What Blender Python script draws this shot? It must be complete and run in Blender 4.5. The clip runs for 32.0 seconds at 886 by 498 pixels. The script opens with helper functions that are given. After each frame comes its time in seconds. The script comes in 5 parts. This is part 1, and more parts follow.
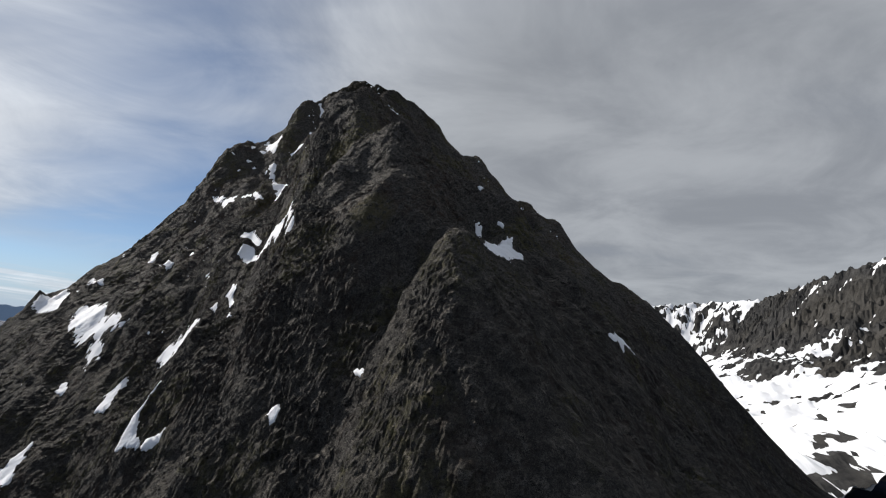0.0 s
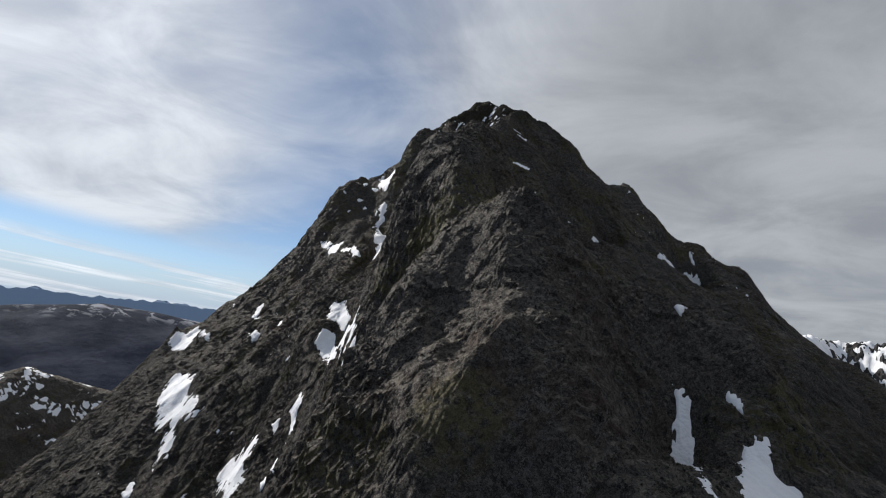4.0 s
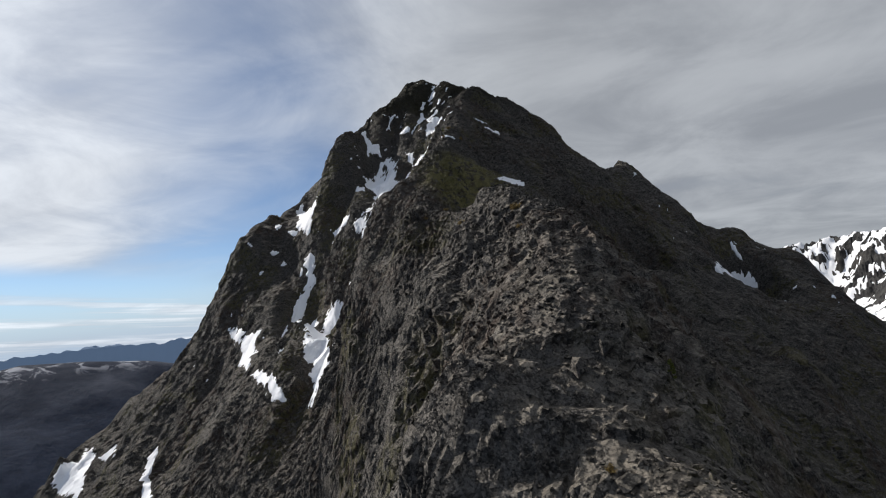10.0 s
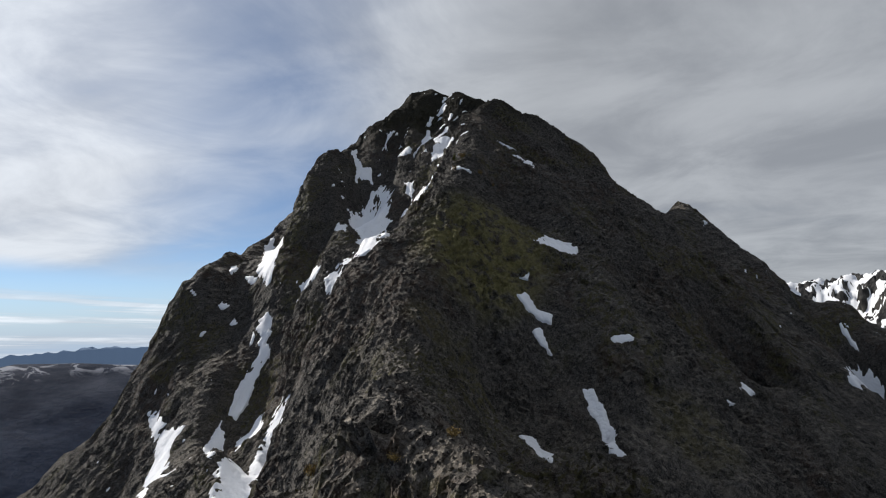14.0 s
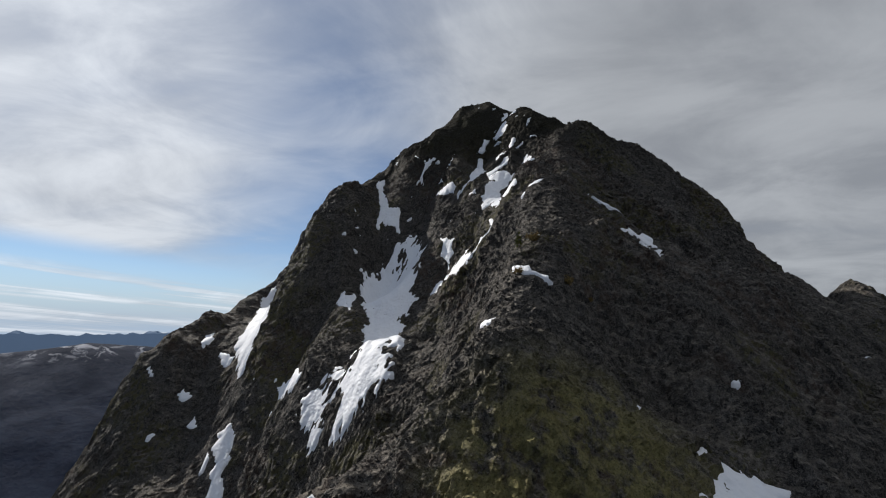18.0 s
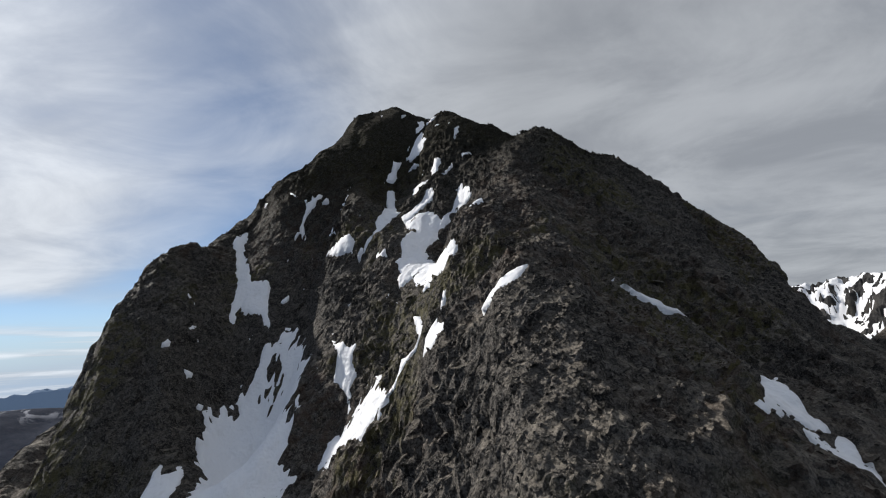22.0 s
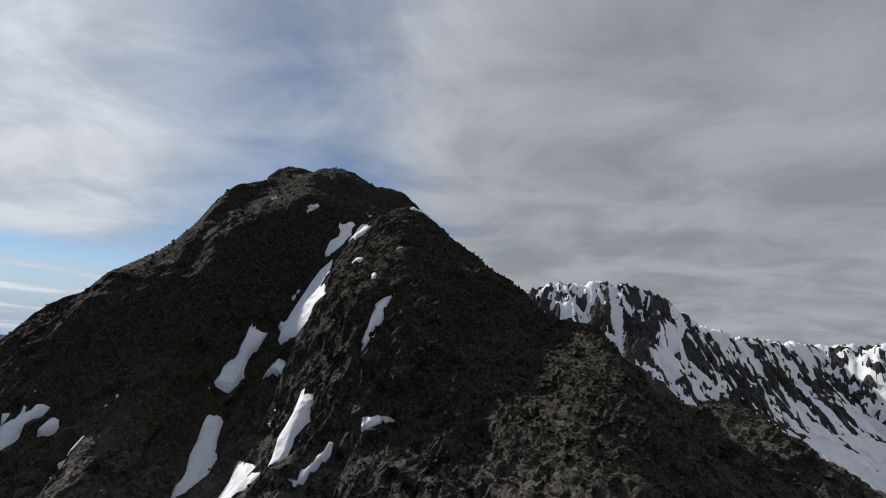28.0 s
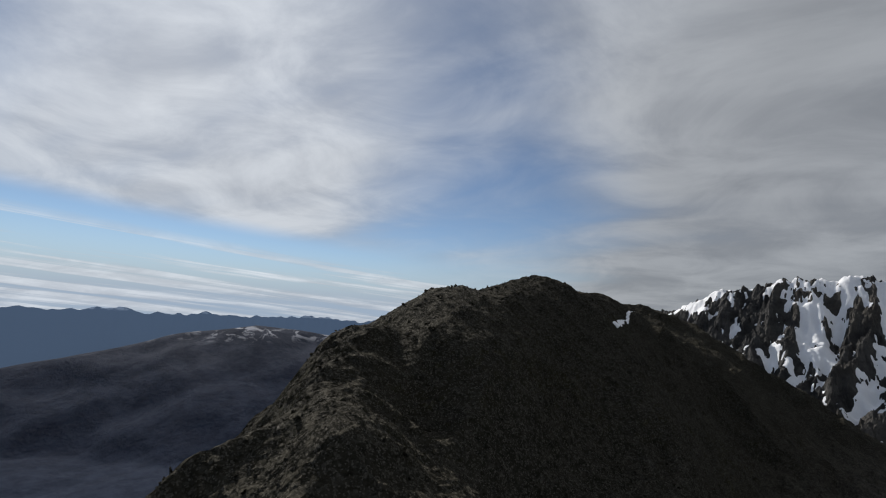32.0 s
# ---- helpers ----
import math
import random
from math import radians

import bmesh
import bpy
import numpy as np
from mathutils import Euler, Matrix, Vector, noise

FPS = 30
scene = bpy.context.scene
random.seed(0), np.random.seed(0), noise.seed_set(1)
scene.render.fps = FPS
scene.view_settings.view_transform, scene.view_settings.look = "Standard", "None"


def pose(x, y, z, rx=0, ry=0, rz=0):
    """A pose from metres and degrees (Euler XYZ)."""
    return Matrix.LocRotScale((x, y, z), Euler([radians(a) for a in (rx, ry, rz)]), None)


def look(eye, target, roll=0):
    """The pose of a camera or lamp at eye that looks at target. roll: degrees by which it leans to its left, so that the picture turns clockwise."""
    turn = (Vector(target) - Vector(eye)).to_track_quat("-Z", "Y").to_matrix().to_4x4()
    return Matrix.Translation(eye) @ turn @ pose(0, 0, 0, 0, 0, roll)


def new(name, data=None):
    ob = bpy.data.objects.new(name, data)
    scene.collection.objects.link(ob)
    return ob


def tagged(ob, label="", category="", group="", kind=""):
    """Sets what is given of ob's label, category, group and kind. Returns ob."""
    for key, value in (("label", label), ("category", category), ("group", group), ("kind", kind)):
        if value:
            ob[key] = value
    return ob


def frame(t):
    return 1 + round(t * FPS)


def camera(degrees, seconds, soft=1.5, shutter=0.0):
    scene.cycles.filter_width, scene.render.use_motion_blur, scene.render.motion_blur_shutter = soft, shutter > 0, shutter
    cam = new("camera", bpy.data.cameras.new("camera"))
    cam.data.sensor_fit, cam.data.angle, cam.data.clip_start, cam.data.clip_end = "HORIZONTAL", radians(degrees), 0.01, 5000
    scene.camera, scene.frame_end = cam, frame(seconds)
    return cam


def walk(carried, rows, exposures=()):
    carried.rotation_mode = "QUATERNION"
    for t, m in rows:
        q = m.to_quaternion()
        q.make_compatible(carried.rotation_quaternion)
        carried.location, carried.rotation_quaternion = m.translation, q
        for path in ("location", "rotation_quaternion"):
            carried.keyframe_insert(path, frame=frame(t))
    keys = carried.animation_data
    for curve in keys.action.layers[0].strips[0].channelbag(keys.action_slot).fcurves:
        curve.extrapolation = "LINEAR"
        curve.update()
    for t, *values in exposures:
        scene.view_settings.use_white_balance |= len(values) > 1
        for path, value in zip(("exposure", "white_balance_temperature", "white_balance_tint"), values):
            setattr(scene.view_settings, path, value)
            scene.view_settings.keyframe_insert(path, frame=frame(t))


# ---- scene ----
cam = camera(86.8, 32.0, soft=1.1)
PATH = [
    (0.0, -0.22, -1.09, -0.33, 100.23, -3.01, -0.14),
    (0.5, 0.19, 6.28, 3.25, 100.74, -5.42, 3.30),
    (1.0, 0.29, 13.54, 7.18, 101.32, -7.22, 6.33),
    (1.5, -0.11, 20.64, 11.35, 101.57, -7.88, 8.69),
    (2.0, -0.92, 27.41, 15.79, 101.62, -7.77, 10.84),
    (2.5, -1.96, 33.85, 20.43, 101.51, -7.43, 12.61),
    (3.0, -3.35, 40.10, 25.03, 101.16, -7.00, 13.80),
    (3.5, -4.94, 46.12, 29.44, 101.08, -6.62, 14.53),
    (4.0, -6.45, 51.77, 33.95, 100.48, -6.38, 15.22),
    (4.5, -7.64, 57.50, 38.55, 99.48, -6.21, 15.93),
    (5.0, -8.96, 63.15, 43.05, 98.27, -6.09, 16.49),
    (5.5, -10.85, 68.59, 47.30, 97.07, -6.01, 16.77),
    (6.0, -13.13, 74.30, 51.26, 96.02, -5.91, 16.80),
    (6.5, -15.80, 80.23, 55.21, 95.86, -5.93, 16.65),
    (7.0, -18.70, 86.21, 59.29, 95.97, -5.78, 16.41),
    (7.5, -21.81, 92.28, 63.57, 96.06, -4.10, 15.85),
    (8.0, -24.90, 98.59, 67.78, 96.17, -1.66, 15.26),
    (8.5, -28.06, 104.89, 71.74, 96.37, 0.76, 14.43),
    (9.0, -31.04, 111.19, 75.37, 96.68, 3.27, 12.60),
    (9.5, -33.40, 117.43, 78.88, 96.94, 4.90, 11.25),
    (10.0, -35.64, 123.65, 82.24, 97.06, 5.90, 9.98),
    (10.5, -37.55, 129.94, 85.30, 97.11, 6.24, 9.19),
    (11.0, -39.16, 136.15, 88.18, 97.22, 6.41, 8.92),
    (11.5, -40.53, 142.35, 90.79, 97.47, 6.32, 8.96),
    (12.0, -41.57, 148.61, 93.20, 97.71, 6.21, 9.05),
    (12.5, -42.28, 154.86, 95.70, 97.99, 6.15, 9.11),
    (13.0, -42.55, 161.19, 98.41, 98.57, 6.32, 9.27),
    (13.5, -42.47, 167.49, 101.52, 98.82, 5.87, 9.58),
    (14.0, -42.30, 173.71, 105.01, 98.83, 3.19, 10.31),
    (14.5, -42.29, 179.82, 108.74, 98.69, -0.29, 12.48),
    (15.0, -42.66, 185.98, 112.51, 98.60, -2.52, 14.12),
    (15.5, -43.40, 192.26, 116.18, 98.72, -3.60, 15.20),
    (16.0, -44.37, 198.44, 119.78, 98.90, -3.76, 15.84),
    (16.5, -45.45, 204.27, 123.34, 98.97, -3.27, 16.11),
    (17.0, -46.71, 209.84, 126.68, 99.11, -2.17, 15.96),
    (17.5, -48.12, 215.36, 129.83, 99.27, -1.33, 16.00),
    (18.0, -49.53, 220.91, 132.72, 99.51, -0.94, 16.06),
    (18.5, -51.11, 226.34, 135.40, 99.82, -0.33, 15.83),
    (19.0, -52.56, 231.70, 137.97, 99.97, 1.59, 14.88),
    (19.5, -53.88, 237.14, 140.51, 100.06, 3.40, 13.59),
    (20.0, -54.93, 242.58, 143.20, 100.06, 5.03, 12.11),
    (20.5, -55.76, 248.05, 145.85, 100.02, 5.97, 10.85),
    (21.0, -56.54, 253.49, 148.50, 100.02, 6.16, 9.81),
    (21.5, -56.87, 259.03, 151.22, 100.11, 6.05, 8.75),
    (22.0, -56.94, 264.48, 154.20, 100.07, 6.21, 7.86),
    (22.5, -56.82, 269.78, 157.06, 100.26, 6.45, 7.24),
    (23.0, -56.60, 275.02, 159.74, 100.46, 6.40, 6.84),
    (23.5, -56.02, 280.24, 162.75, 100.47, 5.58, 7.07),
    (24.0, -55.22, 285.20, 165.65, 100.79, 3.82, 7.68),
    (24.5, -54.61, 290.19, 169.22, 100.54, 2.85, 7.94),
    (25.0, -54.06, 295.03, 172.71, 100.44, 2.49, 7.95),
    (25.5, -53.33, 299.96, 176.14, 100.61, 2.29, 8.08),
    (26.0, -52.75, 304.79, 179.60, 100.68, 2.24, 8.39),
    (26.5, -51.94, 309.27, 182.85, 100.57, 2.58, 8.70),
    (27.0, -51.59, 312.31, 185.66, 100.38, 1.44, 8.64),
    (27.5, -51.49, 314.82, 188.38, 99.98, -0.29, 8.94),
    (28.0, -51.57, 317.32, 191.24, 99.52, -2.03, 9.90),
    (28.5, -51.75, 320.36, 194.47, 99.18, -3.23, 11.72),
    (29.0, -52.00, 324.57, 198.10, 98.97, -3.33, 14.98),
    (29.5, -52.33, 328.79, 201.68, 98.28, -2.77, 18.86),
    (30.0, -52.91, 333.01, 204.95, 97.60, -2.14, 22.27),
    (30.5, -53.70, 337.23, 207.93, 96.89, -1.82, 24.72),
    (31.0, -54.76, 341.44, 210.88, 96.86, -2.56, 27.62),
    (31.5, -56.14, 345.52, 213.99, 97.02, -3.18, 30.70),
    (32.0, -57.48, 349.58, 217.11, 97.00, -3.24, 32.66),
]
walk(cam, [(t, pose(*p)) for t, *p in PATH],
     exposures=[(0, 0.0), (3, 0.05), (6, 0.18), (9, 0.13), (14, 0.12), (19, -0.03), (22, 0.1), (25, 0.03), (29, -0.15), (32, -0.22)])

# ---- sun, sky and exposure ----
SUN_AZ, SUN_EL = 66.0, 35.5          # degrees left of +y, degrees above the horizon
sun_dir = Vector((-math.sin(radians(SUN_AZ)) * math.cos(radians(SUN_EL)),
                  math.cos(radians(SUN_AZ)) * math.cos(radians(SUN_EL)), math.sin(radians(SUN_EL))))
lamp = bpy.data.lights.new("sun", "SUN")
lamp.energy, lamp.angle, lamp.color = 5.0, radians(1.0), (1.0, 0.95, 0.88)
new("sun", lamp).matrix_world = look(sun_dir * 1000, (0, 0, 0))


class Nodes:
    """Short-hand for building a node tree."""

    def __init__(self, tree):
        self.tree = tree

    def node(self, kind):
        return self.tree.nodes.new(kind)

    def put(self, n, key, value):
        if isinstance(value, bpy.types.NodeSocket):
            self.tree.links.new(value, n.inputs[key])
        else:
            n.inputs[key].default_value = value
        return n

    def math(self, op, a, b=0.0, c=0.0):
        n = self.tree.nodes.new("ShaderNodeMath")
        n.operation = op
        self.put(n, 0, a), self.put(n, 1, b), self.put(n, 2, c)
        return n.outputs[0]

    def vec(self, op, a, b=(0, 0, 0)):
        n = self.tree.nodes.new("ShaderNodeVectorMath")
        n.operation = op
        self.put(n, 0, a)
        if op == "SCALE":
            self.put(n, "Scale", b)
        else:
            self.put(n, 1, b)
        return n.outputs["Value" if op in ("DOT_PRODUCT", "LENGTH") else "Vector"]

    def noise(self, where, scale, detail=4.0, rough=0.55, distortion=0.0):
        n = self.tree.nodes.new("ShaderNodeTexNoise")
        self.put(n, "Vector", where), self.put(n, "Scale", scale), self.put(n, "Detail", detail)
        self.put(n, "Roughness", rough), self.put(n, "Distortion", distortion)
        return n.outputs["Fac"]

    def node_color_noise(self, where, scale):
        n = self.tree.nodes.new("ShaderNodeTexNoise")
        self.put(n, "Vector", where), self.put(n, "Scale", scale)
        return n.outputs["Color"]

    def ramp(self, value, lo, hi, smooth=True):
        n = self.tree.nodes.new("ShaderNodeMapRange")
        n.interpolation_type = "SMOOTHSTEP" if smooth else "LINEAR"
        self.put(n, "Value", value), self.put(n, "From Min", lo), self.put(n, "From Max", hi)
        return n.outputs["Result"]

    def mix(self, fac, a, b):
        n = self.tree.nodes.new("ShaderNodeMix")
        n.data_type = "RGBA"
        self.put(n, 0, fac)
        self.put(n, 6, a if isinstance(a, bpy.types.NodeSocket) else (*a, 1)), self.put(n, 7, b if isinstance(b, bpy.types.NodeSocket) else (*b, 1))
        return n.outputs[2]


world = bpy.data.worlds.new("sky")
scene.world = world
world.use_nodes = True
world.node_tree.nodes.clear()
W = Nodes(world.node_tree)
sky = W.node("ShaderNodeTexSky")
sky.sky_type, sky.sun_disc = "NISHITA", False
sky.sun_elevation, sky.sun_rotation = radians(SUN_EL), radians(-SUN_AZ)
sky.altitude, sky.air_density, sky.dust_density, sky.ozone_density = 2500, 1.0, 0.15, 2.0
way = W.node("ShaderNodeTexCoord").outputs["Generated"]
parts_of = W.node("ShaderNodeSeparateXYZ")
W.put(parts_of, 0, way)
up = W.math("MAXIMUM", W.math("ADD", parts_of.outputs[2], 0.2), 0.05)
flat = W.node("ShaderNodeCombineXYZ")
W.put(flat, 0, W.math("DIVIDE", parts_of.outputs[0], up)), W.put(flat, 1, W.math("DIVIDE", parts_of.outputs[1], up))
mapped = W.node("ShaderNodeMapping")
W.put(mapped, 0, flat.outputs[0])
mapped.inputs["Rotation"].default_value = (0, 0, radians(-52))
mapped.inputs["Scale"].default_value = (0.42, 1.25, 1)
broad = W.noise(mapped.outputs[0], 0.6, 3.0, 0.5, 0.4)
bands = W.noise(mapped.outputs[0], 1.5, 4.0, 0.5, 0.5)
wisps = W.noise(flat.outputs[0], 1.9, 7.0, 0.6, 0.6)


def toward(az, el):
    """The direction at so many degrees left of +y and above the horizon."""
    a, e = radians(az), radians(el)
    return (-math.sin(a) * math.cos(e), math.cos(a) * math.cos(e), math.sin(e))


veil = W.math("ADD", W.math("MULTIPLY", broad, 0.8), W.math("ADD", W.math("MULTIPLY", bands, 0.4), W.math("MULTIPLY", wisps, 0.22)))
# the veil thickens to the east and in a white bank to the west, and opens on blue between them
veil = W.math("ADD", veil, W.math("MULTIPLY", W.ramp(W.vec("DOT_PRODUCT", way, (0.93, 0.36, 0.0)), -0.3, 0.55), 0.34))
veil = W.math("ADD", veil, W.math("MULTIPLY", W.ramp(W.vec("DOT_PRODUCT", way, toward(54, 14)), 0.84, 1.0), 0.2))
veil = W.math("SUBTRACT", veil, W.math("MULTIPLY", W.ramp(W.vec("DOT_PRODUCT", way, toward(28, 15)), 0.93, 1.0), 0.15))
cloud = W.ramp(veil, 0.42, 0.97)
# thin level streaks low in the west
slant = W.math("SUBTRACT", parts_of.outputs[2], W.math("MULTIPLY", W.vec("DOT_PRODUCT", way, toward(145, 0)), 0.08))
lines = W.node("ShaderNodeCombineXYZ")
W.put(lines, 0, W.math("MULTIPLY", parts_of.outputs[0], 1.1)), W.put(lines, 1, W.math("MULTIPLY", parts_of.outputs[1], 1.1)), W.put(lines, 2, W.math("MULTIPLY", slant, 42.0))
level = W.noise(lines.outputs[0], 1.7, 5.0, 0.55, 0.25)
streaks = W.math("MULTIPLY", W.ramp(level, 0.44, 0.6), W.math("MULTIPLY", W.ramp(slant, 0.105, 0.07), W.ramp(W.vec("DOT_PRODUCT", way, toward(75, 0)), 0.3, 0.7)))
cloud = W.math("MULTIPLY", cloud, W.math("SUBTRACT", 1.0, W.math("MULTIPLY", W.ramp(slant, 0.15, 0.11), W.ramp(W.vec("DOT_PRODUCT", way, toward(75, 0)), 0.55, 0.85))))
cloud = W.math("MAXIMUM", cloud, W.math("MULTIPLY", streaks, 0.75))
near_sun = W.ramp(W.vec("DOT_PRODUCT", way, tuple(sun_dir)), 0.5, 1.0, False)
clear = W.node("ShaderNodeBackground")
W.put(clear, 0, W.mix(W.ramp(parts_of.outputs[2], 0.13, -0.02), sky.outputs[0], (4.6, 5.8, 7.4))), W.put(clear, 1, 0.085)
grey = W.node("ShaderNodeBackground")
W.put(grey, 0, W.mix(W.ramp(W.math("ADD", W.math("MULTIPLY", wisps, 0.6), W.math("MULTIPLY", bands, 0.4)), 0.36, 0.64), (0.29, 0.308, 0.338), (0.44, 0.462, 0.492)))
W.put(grey, 1, W.math("ADD", W.math("ADD", W.math("ADD", 0.95, W.math("MULTIPLY", streaks, 0.55)), W.math("MULTIPLY", W.ramp(parts_of.outputs[2], 0.5, 0.95), 0.7)), W.math("MULTIPLY", W.math("POWER", near_sun, 1.2), 1.0)))
both = W.node("ShaderNodeMixShader")
W.put(both, 0, W.math("MULTIPLY", cloud, 0.95)), W.put(both, 1, clear.outputs[0]), W.put(both, 2, grey.outputs[0])
W.put(W.node("ShaderNodeOutputWorld"), 0, both.outputs[0])

# ---- shape of the mountain ----
def lattice(ix, iy, iz, seed):
    """Random unit values on whole-number places."""
    h = (ix * 374761393 + iy * 668265263 + iz * 2147483647 + seed * 1274126177) & 0xFFFFFFFF
    h = ((h ^ (h >> 13)) * 1274126177) & 0xFFFFFFFF
    h = ((h ^ (h >> 16)) * 2246822519) & 0xFFFFFFFF
    return ((h ^ (h >> 15)) & 0xFFFFFF) / float(0xFFFFFF)


def soft_noise(x, y, seed):
    """Smooth noise from -1 to 1 over the plane."""
    ix, iy = np.floor(x).astype(np.int64), np.floor(y).astype(np.int64)
    fx, fy = x - ix, y - iy
    u, v = fx * fx * fx * (fx * (fx * 6 - 15) + 10), fy * fy * fy * (fy * (fy * 6 - 15) + 10)

    def corner(a, b):
        g = lattice(ix + a, iy + b, 0, seed) * 2 * np.pi
        return np.cos(g) * (fx - a) + np.sin(g) * (fy - b)

    low = corner(0, 0) * (1 - u) + corner(1, 0) * u
    high = corner(0, 1) * (1 - u) + corner(1, 1) * u
    return (low * (1 - v) + high * v) * 1.5


def ridged(x, y, seed):
    return 1 - 2 * np.abs(soft_noise(x, y, seed))


def facets(x, y, seed, tilt=0.8):
    """Broken rock: every cell is a tilted flat block."""
    ix, iy = np.floor(x).astype(np.int64), np.floor(y).astype(np.int64)
    best = np.full(x.shape, 9.0)
    out = np.zeros(x.shape)
    for a in (-1, 0, 1):
        for b in (-1, 0, 1):
            cx, cy = ix + a, iy + b
            dx = x - cx - lattice(cx, cy, 1, seed)
            dy = y - cy - lattice(cx, cy, 2, seed)
            d = dx * dx + dy * dy
            g = lattice(cx, cy, 3, seed) * 2 * np.pi
            h = lattice(cx, cy, 4, seed) - 0.5 + tilt * (np.cos(g) * dx + np.sin(g) * dy)
            near = d < best
            best = np.where(near, d, best)
            out = np.where(near, h, out)
    return out


def along(line, x, y):
    """Nearest place on a polyline: distance, side (+1 left of its way) and the values blended along it."""
    line = np.asarray(line, float)
    best = np.full(x.shape, 1e9)
    side = np.ones(x.shape)
    vals = np.zeros((line.shape[1] - 2,) + x.shape)
    for p, q in zip(line[:-1], line[1:]):
        d = q[:2] - p[:2]
        ex, ey = x - p[0], y - p[1]
        s = np.clip((ex * d[0] + ey * d[1]) / (d @ d + 1e-6), 0, 1)
        rx, ry = ex - s * d[0], ey - s * d[1]
        r = np.hypot(rx, ry)
        near = r < best
        best = np.where(near, r, best)
        side = np.where(near, np.sign(d[0] * ey - d[1] * ex + 1e-9), side)
        for k in range(len(vals)):
            vals[k] = np.where(near, p[2 + k] + s * (q[2 + k] - p[2 + k]), vals[k])
    return best, side, vals


# crest lines: x, y, height, slope on the left, slope on the right, roundness
ARETE = [(4, 20, -95, 1.75, 0.94, 6), (9, 62, -39, 1.82, 0.95, 5), (2, 89, 6, 1.93, 1.07, 5), (11, 133, 35, 2.13, 1.28, 5),
         (-18, 128, 73, 2.40, 1.35, 5), (-19, 126, 63, 2.40, 1.85, 4), (-33, 150, 78, 2.40, 2.07, 4), (-33, 168, 86, 2.28, 1.76, 3),
         (-38, 186, 92, 2.15, 1.59, 3), (-46, 202, 93, 2.0, 1.5, 3), (-54, 219, 95, 1.93, 1.5, 3), (-59, 240, 98, 2.14, 1.5, 4), (-57, 256, 112, 2.2, 1.4, 4), (-57, 268, 128, 2.2, 1.3, 4), (-58, 288, 145, 2.40, 0.96, 4),
         (-51, 302, 153, 2.14, 1.70, 4), (-45, 308, 165, 1.95, 2.40, 4), (-52, 312, 165, 1.19, 2.34, 4), (-67, 319, 143, 1.34, 2.35, 4),
         (-48, 339, 186, 1.55, 2.40, 4), (-46, 363, 190, 1.47, 2.40, 4)]
SUMMIT = [(-49, 366, 177, 1.38, 1.82, 4), (-56, 364, 197, 1.37, 1.97, 4), (-64, 367, 203, 1.25, 2.08, 3), (-79, 364, 193, 1.21, 2.24, 3),
         (-83, 398, 217, 1.05, 2.40, 9), (-84, 419, 220, 1.05, 2.40, 14), (-91, 466, 221, 1.00, 1.24, 16), (-80, 522, 214, 0.98, 0.73, 20),
         (-62, 700, 149, 0.88, 0.68, 20)]
WEST = [(-78, 372, 208, 0.92, 0.61, 6), (-78, 372, 211, 2.40, 2.20, 4), (-89, 381, 211, 1.95, 1.34, 4), (-143, 388, 170, 1.64, 1.02, 4),
         (-180, 387, 131, 1.45, 0.97, 4), (-242, 393, 67, 1.26, 0.98, 5), (-320, 422, 36, 0.95, 0.97, 6), (-448, 439, -113, 1.01, 0.92, 6)]
BUTTRESS = [(-98, 349, 166, 2.38, 1.38, 3), (-101, 348, 178, 2.40, 1.73, 4), (-95, 335, 138, 2.06, 2.40, 4),
         (-130, 305, 92, 1.78, 2.24, 5), (-132, 260, 50, 1.60, 2.14, 6)]
SHOULDER = [(-145, 375, 162, 1.58, 1.25, 4), (-144, 341, 128, 1.62, 1.24, 4), (-167, 349, 128, 1.63, 1.15, 5),
         (-210, 348, 59, 1.49, 1.01, 6), (-287, 355, -5, 1.39, 0.92, 7), (-397, 368, -101, 1.34, 0.89, 8)]
EAST = [(-51, 358, 178, 0.99, 1.11, 4), (-36, 361, 186, 1.44, 1.10, 4), (-21, 366, 178, 0.94, 1.67, 4), (10, 354, 141, 0.79, 1.27, 4),
         (20, 369, 142, 1.02, 1.51, 4), (45, 374, 45, 1.07, 1.39, 3), (49, 347, 107, 1.02, 1.37, 3), (75, 364, 100, 1.03, 1.50, 4),
         (127, 352, 45, 0.79, 1.66, 5), (249, 325, -87, 0.86, 1.57, 7)]
FOOT = [(-820, 377, -136, 1.00, 1.00, 8), (-573, 439, -51, 1.00, 1.00, 6), (-495, 480, -70, 1.00, 1.00, 6), (-444, 509, -95, 1.00, 1.00, 6)]
CRESTS = [ARETE, SUMMIT, WEST, BUTTRESS, SHOULDER, EAST, FOOT]
# gullies: x, y, depth, half width
GULLIES = [[(-69, 364, 3, 3), (-75, 357, 5, 4), (-81, 342, 6, 5), (-80, 325, 5, 6), (-84, 305, 3, 7)],
           [(-108, 358, 4, 3), (-107, 350, 6, 4), (-101, 330, 6, 6), (-96, 312, 5, 8), (-90, 285, 4, 8), (-90, 235, 4, 9)]]


